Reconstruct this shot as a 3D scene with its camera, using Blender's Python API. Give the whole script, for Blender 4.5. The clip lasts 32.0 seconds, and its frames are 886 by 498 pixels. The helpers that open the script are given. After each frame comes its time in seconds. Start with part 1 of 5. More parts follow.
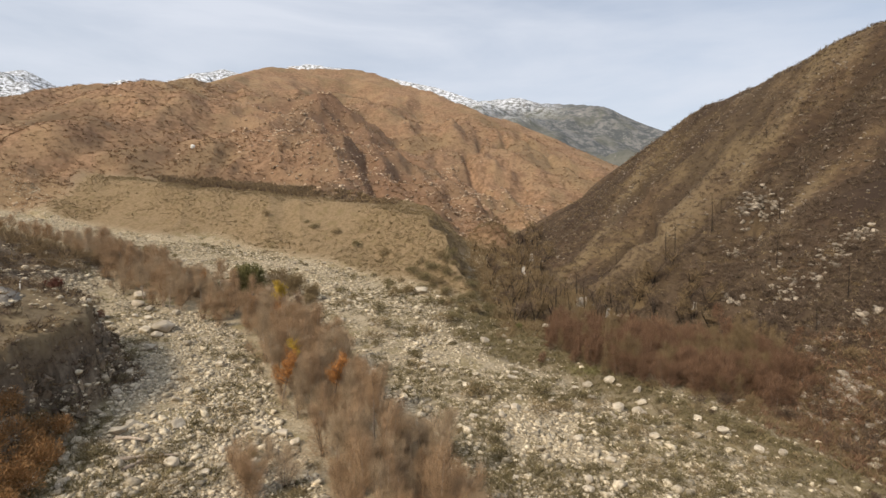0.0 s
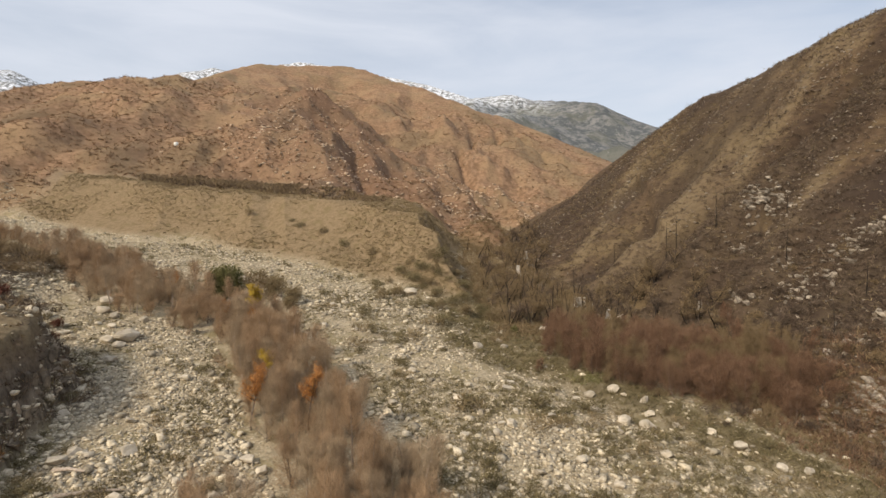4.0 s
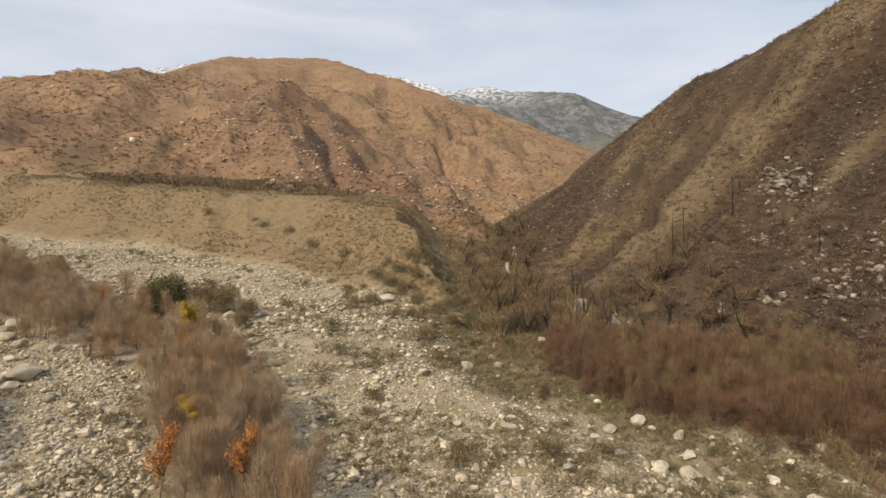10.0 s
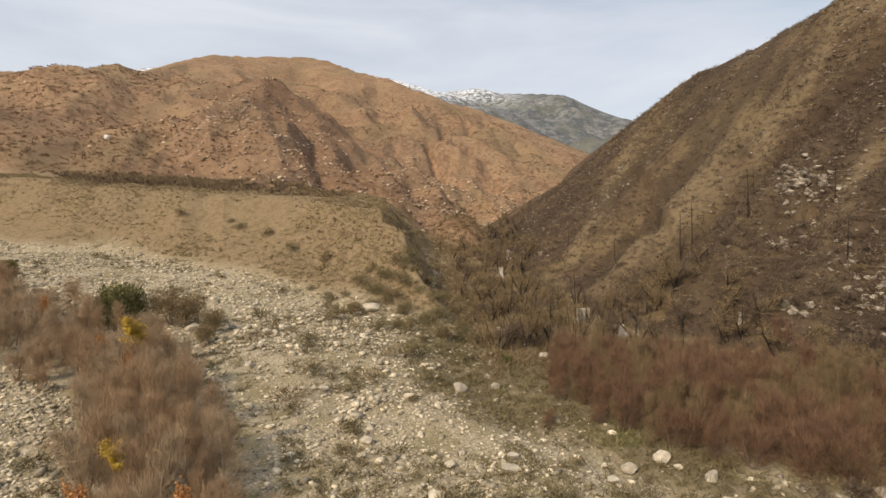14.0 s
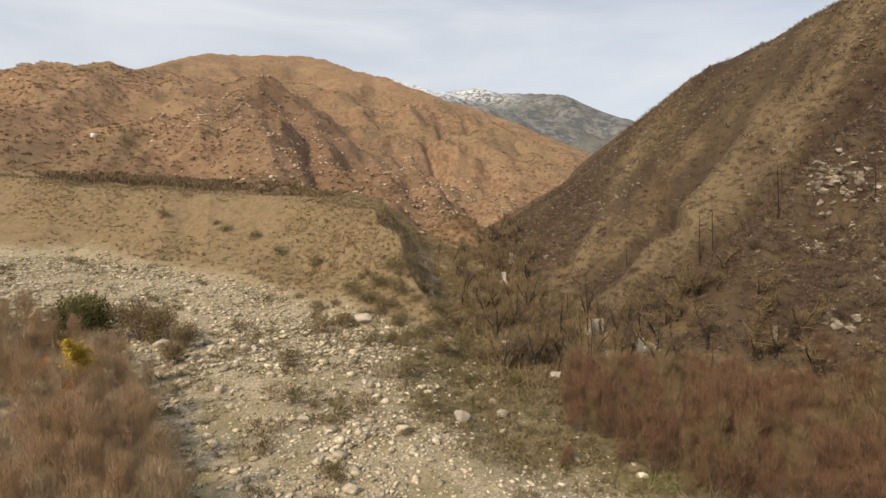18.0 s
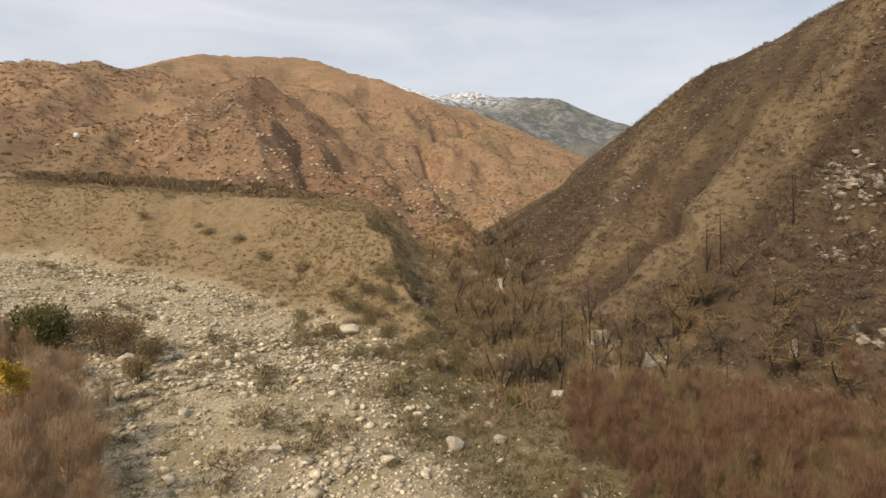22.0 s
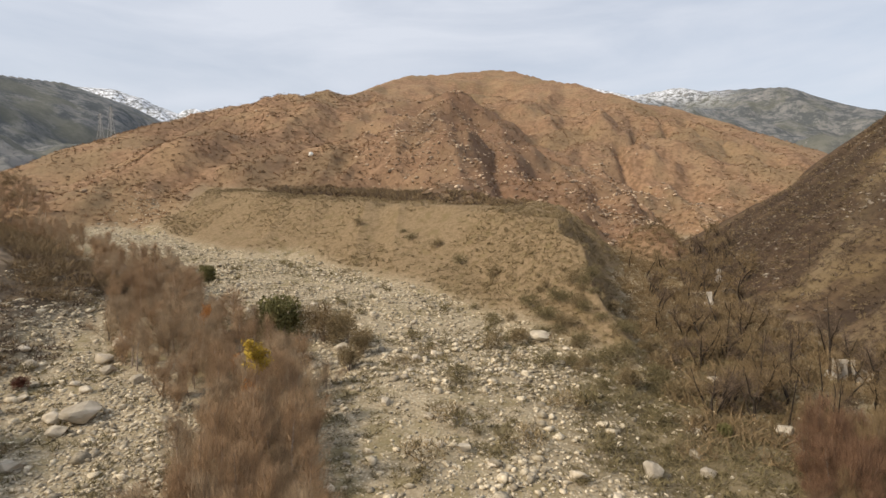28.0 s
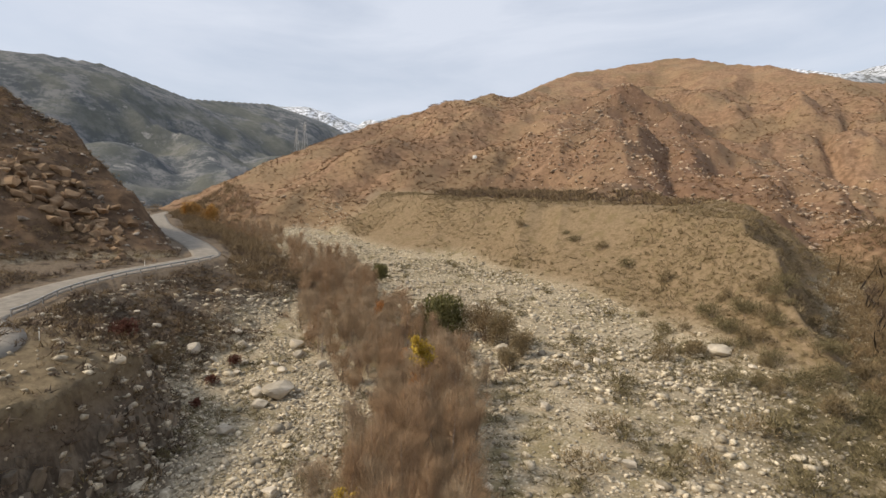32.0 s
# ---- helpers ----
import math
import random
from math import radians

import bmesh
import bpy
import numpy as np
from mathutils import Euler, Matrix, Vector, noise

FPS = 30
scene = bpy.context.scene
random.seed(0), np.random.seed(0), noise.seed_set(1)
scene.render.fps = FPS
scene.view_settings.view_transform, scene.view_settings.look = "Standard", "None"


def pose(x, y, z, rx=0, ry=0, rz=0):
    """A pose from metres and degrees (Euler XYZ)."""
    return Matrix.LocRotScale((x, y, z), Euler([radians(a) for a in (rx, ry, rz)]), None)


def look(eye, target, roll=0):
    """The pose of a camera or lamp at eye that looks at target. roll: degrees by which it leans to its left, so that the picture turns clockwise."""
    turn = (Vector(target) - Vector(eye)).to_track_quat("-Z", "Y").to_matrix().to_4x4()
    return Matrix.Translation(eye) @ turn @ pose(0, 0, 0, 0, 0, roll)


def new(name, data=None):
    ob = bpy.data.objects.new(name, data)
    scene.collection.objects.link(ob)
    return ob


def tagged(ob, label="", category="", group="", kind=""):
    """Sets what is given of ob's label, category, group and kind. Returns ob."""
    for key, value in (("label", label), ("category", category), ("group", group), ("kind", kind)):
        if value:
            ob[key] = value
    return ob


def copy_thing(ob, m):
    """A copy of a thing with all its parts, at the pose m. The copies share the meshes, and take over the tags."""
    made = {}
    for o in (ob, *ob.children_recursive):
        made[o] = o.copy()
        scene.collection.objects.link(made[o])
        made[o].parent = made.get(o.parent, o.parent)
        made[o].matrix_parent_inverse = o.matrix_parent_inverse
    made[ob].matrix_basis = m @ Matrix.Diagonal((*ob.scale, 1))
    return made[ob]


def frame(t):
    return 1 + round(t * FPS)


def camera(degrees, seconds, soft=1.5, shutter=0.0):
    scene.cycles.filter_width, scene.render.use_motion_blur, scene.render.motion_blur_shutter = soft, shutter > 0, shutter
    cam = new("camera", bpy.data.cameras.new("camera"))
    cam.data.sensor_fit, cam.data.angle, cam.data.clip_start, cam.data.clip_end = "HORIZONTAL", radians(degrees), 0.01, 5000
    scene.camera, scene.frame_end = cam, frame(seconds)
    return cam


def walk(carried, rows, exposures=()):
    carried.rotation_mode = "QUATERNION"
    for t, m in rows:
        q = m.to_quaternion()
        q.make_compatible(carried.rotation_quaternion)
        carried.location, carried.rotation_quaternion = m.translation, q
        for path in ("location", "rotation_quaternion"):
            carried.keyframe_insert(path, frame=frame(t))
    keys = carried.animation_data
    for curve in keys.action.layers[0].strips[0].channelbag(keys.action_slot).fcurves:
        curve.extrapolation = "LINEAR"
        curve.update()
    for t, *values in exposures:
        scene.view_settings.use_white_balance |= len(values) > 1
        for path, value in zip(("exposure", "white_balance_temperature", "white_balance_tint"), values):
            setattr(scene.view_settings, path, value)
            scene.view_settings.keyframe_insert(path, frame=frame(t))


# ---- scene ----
cam = camera(79.7, 32.0, soft=1.5)
PATH = [
    (0, 2.88, -14.79, 28.75, 5.74, -3.02, 1.70),
    (0.5, 3.05, -14.04, 28.74, 5.71, -3.05, 1.63),
    (1, 3.15, -13.30, 28.72, 5.63, -3.07, 1.56),
    (1.5, 3.19, -12.52, 28.69, 5.49, -3.09, 1.51),
    (2, 3.19, -11.69, 28.65, 5.33, -3.11, 1.45),
    (2.5, 3.16, -10.80, 28.62, 5.22, -3.13, 1.40),
    (3, 3.13, -9.85, 28.59, 5.19, -3.15, 1.35),
    (3.5, 3.08, -8.85, 28.57, 5.14, -3.19, 1.28),
    (5.5, 2.56, -4.17, 28.60, 4.68, -3.35, 0.92),
    (6, 2.38, -2.87, 28.63, 4.55, -3.44, 0.82),
    (6.5, 2.22, -1.53, 28.66, 4.40, -3.52, 0.70),
    (7, 2.08, -0.16, 28.68, 4.19, -3.59, 0.58),
    (7.5, 1.97, 1.23, 28.69, 4.02, -3.63, 0.46),
    (8, 1.91, 2.61, 28.71, 3.82, -3.67, 0.32),
    (8.5, 1.88, 3.98, 28.73, 3.63, -3.72, 0.16),
    (9, 1.87, 5.36, 28.73, 3.45, -3.77, 0.01),
    (9.5, 1.90, 6.73, 28.74, 3.24, -3.82, -0.13),
    (10, 1.94, 8.10, 28.74, 3.08, -3.86, -0.23),
    (10.5, 1.97, 9.42, 28.73, 2.86, -3.88, -0.31),
    (11, 1.97, 10.68, 28.72, 2.66, -3.85, -0.34),
    (11.5, 1.93, 11.89, 28.69, 2.50, -3.81, -0.32),
    (12, 1.87, 13.07, 28.64, 2.33, -3.77, -0.26),
    (12.5, 1.79, 14.22, 28.60, 2.23, -3.72, -0.19),
    (13, 1.69, 15.36, 28.56, 2.15, -3.68, -0.15),
    (13.5, 1.59, 16.48, 28.55, 2.05, -3.65, -0.14),
    (14, 1.49, 17.59, 28.57, 2.00, -3.65, -0.15),
    (14.5, 1.41, 18.69, 28.59, 1.97, -3.65, -0.18),
    (16.5, 1.14, 23.09, 28.67, 1.94, -3.64, -0.21),
    (17, 1.13, 24.21, 28.71, 1.90, -3.63, -0.22),
    (17.5, 1.16, 25.34, 28.75, 1.87, -3.63, -0.23),
    (18, 1.21, 26.48, 28.80, 1.91, -3.62, -0.23),
    (18.5, 1.26, 27.59, 28.83, 1.98, -3.60, -0.21),
    (19, 1.29, 28.66, 28.86, 2.01, -3.57, -0.18),
    (19.5, 1.31, 29.68, 28.88, 1.99, -3.54, -0.16),
    (20, 1.34, 30.62, 28.91, 2.06, -3.52, -0.16),
    (20.5, 1.37, 31.39, 28.92, 2.04, -3.47, -0.16),
    (21, 1.38, 31.94, 28.91, 2.02, -3.41, -0.14),
    (21.5, 1.37, 32.27, 28.89, 1.63, -3.33, -0.09),
    (22, 1.34, 32.46, 28.85, 1.32, -3.26, -0.01),
    (22.5, 1.30, 32.59, 28.81, 1.28, -3.20, 0.05),
    (23, 1.25, 32.69, 28.76, 2.21, -3.13, 0.10),
    (23.5, 1.21, 32.81, 28.73, 3.59, -3.07, 0.11),
    (24, 1.17, 32.93, 28.69, 5.47, -3.01, 0.10),
    (24.5, 1.13, 33.05, 28.67, 7.49, -2.96, 0.08),
    (25, 1.09, 33.15, 28.67, 10.06, -2.90, 0.06),
    (25.5, 1.06, 33.22, 28.66, 12.66, -2.85, 0.03),
    (27.5, 1.19, 33.37, 28.55, 20.13, -2.56, 0.02),
    (28, 1.19, 33.36, 28.53, 21.84, -2.49, 0.03),
    (28.5, 1.19, 33.35, 28.53, 24.76, -2.46, 0.04),
    (29, 1.20, 33.35, 28.56, 27.91, -2.45, 0.05),
    (29.5, 1.24, 33.37, 28.59, 30.35, -2.43, 0.05),
    (30, 1.26, 33.40, 28.62, 32.29, -2.42, 0.05),
    (30.5, 1.26, 33.44, 28.65, 33.36, -2.42, 0.05),
    (31, 1.23, 33.48, 28.67, 34.79, -2.42, 0.05),
    (31.5, 1.18, 33.49, 28.68, 36.62, -2.42, 0.05),
    (32, 1.15, 33.48, 28.70, 39.15, -2.41, 0.05),
]
walk(cam, [(t, pose(x, y, z, 90 + pitch, 0, yaw) @ pose(0, 0, 0, 0, 0, roll)) for t, x, y, z, yaw, pitch, roll in PATH],
     exposures=((0, 0.21, 6950, 10), (8, 0.22, 7020, 10), (12, 0.23, 7120, 10), (18, 0.25, 7380, 10), (23, 0.25, 7400, 10), (25, 0.23, 7200, 10), (28, 0.2, 7000, 10), (32, 0.2, 6850, 10)))

# ---- world, sun and exposure ----
SUN_AZ, SUN_EL = 219.0, 39.0          # degrees clockwise from +y, and above the horizon
world = bpy.data.worlds.new("sky")
scene.world = world
world.use_nodes = True
wn, wl = world.node_tree.nodes, world.node_tree.links
sky = wn.new("ShaderNodeTexSky")
sky.sky_type, sky.sun_disc = "NISHITA", False
sky.sun_elevation, sky.sun_rotation = radians(SUN_EL), radians(SUN_AZ)
sky.air_density, sky.dust_density, sky.ozone_density = 1.0, 2.5, 1.0
cloud_map = wn.new("ShaderNodeMapping")
cloud_map.inputs["Scale"].default_value = (1.2, 1.0, 5.0)
cloud_map.inputs["Rotation"].default_value = (0.0, radians(14), 0.0)
cloud_co = wn.new("ShaderNodeTexCoord")
cloud = wn.new("ShaderNodeTexNoise")
cloud.inputs["Scale"].default_value, cloud.inputs["Detail"].default_value = 1.7, 7.0
cloud.inputs["Roughness"].default_value, cloud.inputs["Distortion"].default_value = 0.55, 0.4
cloud_ramp = wn.new("ShaderNodeMapRange")
cloud_ramp.inputs["From Min"].default_value, cloud_ramp.inputs["From Max"].default_value = 0.30, 0.62
cloud_ramp.inputs["To Min"].default_value, cloud_ramp.inputs["To Max"].default_value = 0.5, 0.92
veil = wn.new("ShaderNodeMix")
veil.data_type = "RGBA"
veil.inputs["B"].default_value = (5.0, 5.5, 6.5, 1)
wl.new(cloud_co.outputs["Generated"], cloud_map.inputs["Vector"])
wl.new(cloud_map.outputs[0], cloud.inputs["Vector"])
wl.new(cloud.outputs["Fac"], cloud_ramp.inputs["Value"])
wl.new(cloud_ramp.outputs[0], veil.inputs["Factor"])
wl.new(sky.outputs[0], veil.inputs["A"])
wl.new(veil.outputs["Result"], wn["Background"].inputs["Color"])
wn["Background"].inputs["Strength"].default_value = 0.125
sun_data = bpy.data.lights.new("sun", "SUN")
sun_data.energy, sun_data.angle, sun_data.color = 2.75, radians(9), (1.0, 0.88, 0.72)
sun = new("sun", sun_data)
sx = math.sin(radians(SUN_AZ)) * math.cos(radians(SUN_EL))
sy = math.cos(radians(SUN_AZ)) * math.cos(radians(SUN_EL))
sun.matrix_world = look((0, 0, 300), (-sx, -sy, 300 - math.sin(radians(SUN_EL))))

rng = np.random.default_rng(11)


# ---- the lie of the land ----
def vnoise(x, y, scale, seed):
    """Smooth value noise in -1..1 with cells of that many metres."""
    u, v = np.asarray(x, float) / scale + seed * 17.31, np.asarray(y, float) / scale - seed * 9.77
    i, j = np.floor(u), np.floor(v)
    fu, fv = u - i, v - j
    fu, fv = fu * fu * (3 - 2 * fu), fv * fv * (3 - 2 * fv)

    def cell(a, b):
        s = np.sin(a * 127.1 + b * 311.7 + seed * 74.7) * 43758.5453
        return (s - np.floor(s)) * 2 - 1
    if np.size(i) > 64:
        i0, j0 = i.min(), j.min()
        ni, nj = int(i.max() - i0) + 2, int(j.max() - j0) + 2
        if ni * nj < 2 * np.size(i):
            table = cell(i0 + np.arange(ni)[:, None], j0 + np.arange(nj)[None]).ravel()
            at = ((i - i0) * nj + (j - j0)).astype(np.int64)
            return (table[at] * (1 - fu) + table[at + nj] * fu) * (1 - fv) + (table[at + 1] * (1 - fu) + table[at + nj + 1] * fu) * fv
    return ((cell(i, j) * (1 - fu) + cell(i + 1, j) * fu) * (1 - fv)
            + (cell(i, j + 1) * (1 - fu) + cell(i + 1, j + 1) * fu) * fv)


def fbm(x, y, scale, seed, octaves=4, gain=0.5):
    total, amp = 0.0, 1.0
    for k in range(octaves):
        total = total + amp * vnoise(x, y, scale / 2 ** k, seed + k)
        amp *= gain
    return total


def near_line(x, y, line):
    """Distance to a polyline, and the values of its further columns at the nearest point; side > 0 is to its left."""
    best = np.full(np.shape(x), 1e9)
    value = np.zeros(np.shape(x))
    side = np.zeros(np.shape(x))
    along = np.zeros(np.shape(x))
    run = 0.0
    for a, b in zip(line[:-1], line[1:]):
        dx, dy = b[0] - a[0], b[1] - a[1]
        n = math.hypot(dx, dy)
        t = np.clip(((x - a[0]) * dx + (y - a[1]) * dy) / (n * n), 0, 1)
        d = np.hypot(x - a[0] - t * dx, y - a[1] - t * dy)
        m = d < best
        best = np.where(m, d, best)
        if len(a) > 2:
            value = np.where(m, a[2] + t * (b[2] - a[2]), value)
        side = np.where(m, dx * (y - a[1]) - dy * (x - a[0]), side)
        along = np.where(m, run + t * n, along)
        run += n
    return best, value, side, along


def inside(x, y, poly):
    """Whether points lie inside a polygon."""
    odd = np.zeros(np.shape(x), bool)
    for a, b in zip(poly, poly[1:] + poly[:1]):
        if a[1] != b[1]:
            odd ^= ((a[1] > y) != (b[1] > y)) & (x < (b[0] - a[0]) * (y - a[1]) / (b[1] - a[1]) + a[0])
    return odd


def smooth(x, a, b):
    t = np.clip((x - a) / (b - a), 0, 1)
    return t * t * (3 - 2 * t)


def ridge(points):
    """Ridge points given as bearing, elevation and distance from the hovering place, as x, y, z."""
    out = []
    for az, el, d in points:
        a = radians(az)
        out.append((1.2 + d * math.sin(a), 32.0 + d * math.cos(a), 28.8 + d * math.tan(radians(el))))
    return out


TOE = [(-420, 290), (-272, 224), (-143, 164), (-112, 153), (-97, 158), (-73, 145), (-59, 140), (-40, 131), (-24, 119),
       (-13, 110), (0.5, 106), (1, 113), (-1, 128), (-4, 150), (-7, 185), (-6, 225), (4, 262), (20, 300), (60, 360)]
MAIN = ridge([(-56.8, 6.1, 430), (-52.2, 8.5, 440), (-48.9, 10.0, 460), (-46.6, 10.8, 480), (-44.9, 10.8, 490), (-43.2, 11.8, 510),
              (-40.3, 12.3, 520), (-37.8, 12.1, 500), (-36.1, 13.4, 480), (-35, 13.7, 480), (-33.9, 13.75, 480), (-32.9, 13.65, 500), (-31.9, 13.45, 520), (-29.4, 14.1, 600),
              (-27, 15.1, 680), (-24.9, 15.7, 720), (-22.5, 15.7, 740), (-19.6, 15.95, 760), (-16.5, 16.1, 780), (-14, 15.8, 760),
              (-11.5, 15.1, 720), (-8.1, 14.4, 680), (-5, 13.4, 640), (-1.4, 12.1, 620), (1, 11.6, 640), (4.4, 9.6, 640),
              (8, 7.3, 600), (13, 5.3, 560)])
SPURS = [ridge([(-21, 13.4, 480), (-21.5, 12.6, 410), (-21, 10.6, 340), (-20, 8.5, 280), (-19, 5.8, 228)]),
         ridge([(-19, 11.8, 430), (-16.5, 8.8, 330), (-14, 6.4, 265), (-12.3, 4.4, 238)]),
         ridge([(-38, 12.6, 425), (-40.5, 8.6, 360), (-45, 6.6, 350), (-51, 3.0, 320)]),
         ridge([(-29, 13.2, 490), (-28, 10.4, 390), (-27, 7.2, 300), (-26.5, 4.6, 250)]),
         ridge([(-6, 11.5, 500), (-1, 6.8, 400), (1.2, 3.0, 330)]),
         ridge([(3, 8.5, 520), (6, 5.2, 440), (8, 2.6, 380)]),
         ridge([(-3, 8.0, 520), (0.5, 4.2, 400), (2.5, 1.8, 320), (3.5, 0.5, 280)]),
         ridge([(7, 6.5, 560), (8.5, 4.0, 470), (9.2, 2.2, 400), (9.8, 0.9, 340)])]
RIGHT = [(14, 258, 25), (36.4, 216, 44.5), (57.9, 219, 59.5), (77.3, 212.4, 75.7), (98, 200, 80.9), (115.3, 187.5, 91), (141.7, 161.6, 102.2),
         (175, 110, 105), (190, 40, 118), (190, -60, 125)]
RIBS = [[(48, 88), (53.7, 96.3), (64, 108), (72, 116)], [(38, 126), (52, 142), (72, 168)], [(66.5, 134), (67.7, 137), (70.8, 143), (74, 150)],
        [(66, 118), (74, 124), (88, 127.5), (98, 131.6), (112, 137)], [(28, 150), (44, 176), (60, 200)], [(46, 72), (58, 82), (74, 90), (92, 100)]]
RIGHT_SPUR = [(58, 108, 24), (66, 121, 34), (80, 140, 48), (105, 168, 78)]
GULLY = [(30, 121), (38.5, 125), (42.7, 126), (49.8, 128.7), (55.6, 130.3), (60.4, 131), (68.3, 133.4), (74, 134.4), (79.7, 136.2), (96, 141), (118, 148)]
NEAR_SPUR = [(46, 112), (56, 119), (66, 123), (78, 127), (94, 131), (116, 137)]
LEFT = [(-134, 95, 24.5), (-153, 93, 39), (-166, 85, 50), (-179, 77, 59.5), (-186, 70, 66), (-205, 40, 80), (-200, -60, 95)]
FAR_LEFT = ridge([(-110, 13, 1300), (-90, 13.2, 1250), (-76, 14.6, 1250), (-71.6, 14.5, 1300), (-64.5, 12.3, 1450), (-57, 12.4, 1700),
                  (-52, 11, 2000)])
FAR_SNOW = ridge([(-75, 9, 3600), (-58, 12.0, 3500), (-53.6, 12.3, 3500), (-47.8, 10.6, 3500), (-44.5, 11.6, 3500), (-41.5, 10.2, 3500),
                  (-37, 12.1, 3500), (-33, 12.0, 3500), (-28.6, 14.2, 3500), (-25, 13.6, 3500), (-20.5, 15.6, 3500), (-12, 14.8, 3500),
                  (-7, 14.1, 3000), (-2.9, 13.0, 2700)])
FAR_RIGHT = ridge([(-7, 14.0, 2500), (-2.9, 12.9, 2400), (1.9, 13.4, 2300), (4.3, 12.8, 2300), (8.7, 12.6, 2200),
                   (13, 11.1, 2200), (17.1, 8.9, 2200), (24, 9, 2200), (45, 12, 2200)])
FOOT = [(90, -120), (70, -40), (56, 20), (47, 60), (41, 80), (35, 105), (29, 128), (17, 160), (9, 195), (6, 225), (8, 262)]
ROAD = [(-30, -70), (-42, -20), (-52, 15), (-63, 38), (-79, 48.5), (-91, 57.6), (-100, 68), (-106, 80), (-113, 92), (-135, 100), (-165, 108),
        (-201, 119), (-260, 142), (-330, 180)]
def road_up(al):
    """Height of the road over the river bed, by its run in metres."""
    return 10.2 + 1.7 * (1 - smooth(al, 112, 134)) * smooth(al, 40, 90) - 2.4 * np.clip((al - 140) / 50, 0, 1)


HERBS = [(70, 15), (52, 40), (34, 58), (20, 70), (8, 82), (4, 96), (8, 112), (12, 135)]
TOE_FRONT = TOE[:11] + [(30, 100)]
TOE_FLANK = [(1, 70)] + TOE[10:]
TOE_SIDE = TOE + [(60, 5000), (-5000, 5000), (-5000, 290)]
FOOT_SIDE = FOOT + [(8, 5000), (5000, 5000), (5000, -120)]
BEHIND_RIGHT = [(p[0], p[1]) for p in RIGHT] + [(5000, -60), (5000, 5000), (14, 5000)]
ROAD_SIDE = ROAD + [(-5000, 180), (-5000, -70)]


def base(x, y):
    """The river bed: a debris fan that climbs ahead and to the left."""
    yc = np.where(y < 320, y, 320 + (y - 320) * 0.25)
    yc = np.where(yc < -60, -60 + (yc + 60) * 0.3, yc)
    xc = np.where(x < -250, -250 + (x + 250) * 0.2, x)
    xc = np.where(xc > 120, 120 + (xc - 120) * 0.1, xc)
    return 0.083 * yc - 0.057 * xc


def tent(x, y, line, slope, power=1.0):
    best = np.full(np.shape(x), -1e9)
    for a, b in zip(line[:-1], line[1:]):
        d, z, _, _ = near_line(x, y, [a, b])
        best = np.maximum(best, z - slope * d ** power)
    return best


def main_hill(x, y):
    """Height of the dry hill behind the terrace."""
    g1 = 1.2 * fbm(x, y, 120, 51, 4, 0.55) - 0.55 * np.abs(fbm(x * 1.2, y * 0.55, 46, 53, 3, 0.5)) + 0.35
    hill = tent(x, y, MAIN, 0.46)
    wx, wy = 9 * fbm(x, y, 48, 55, 4), 9 * fbm(x, y, 48, 56, 4)
    for k, sp in enumerate(SPURS):
        other = tent(x + wx, y + wy, sp, 0.50 if k < 2 else 0.60)
        hill = np.maximum(hill, other) + 2.5 * np.exp(-np.abs(hill - other) / 5.0)
    dm = near_line(x, y, MAIN)[0]
    hill = hill - 8 * smooth(x, -120, -40) * smooth(dm, 15, 110) * (np.exp(-(fbm(x + 0.25 * y, y * 0.3, 46, 153, 3) / 0.22) ** 2) - 0.2)
    hill = hill + (g1 * 9 - 8.5 * np.abs(fbm(x + 0.6 * wx, y, 62, 58, 4, 0.55)) + 2) * smooth(dm, 5, 90) + 1.4 * fbm(x, y, 16, 57, 3) - 0.5
    return hill


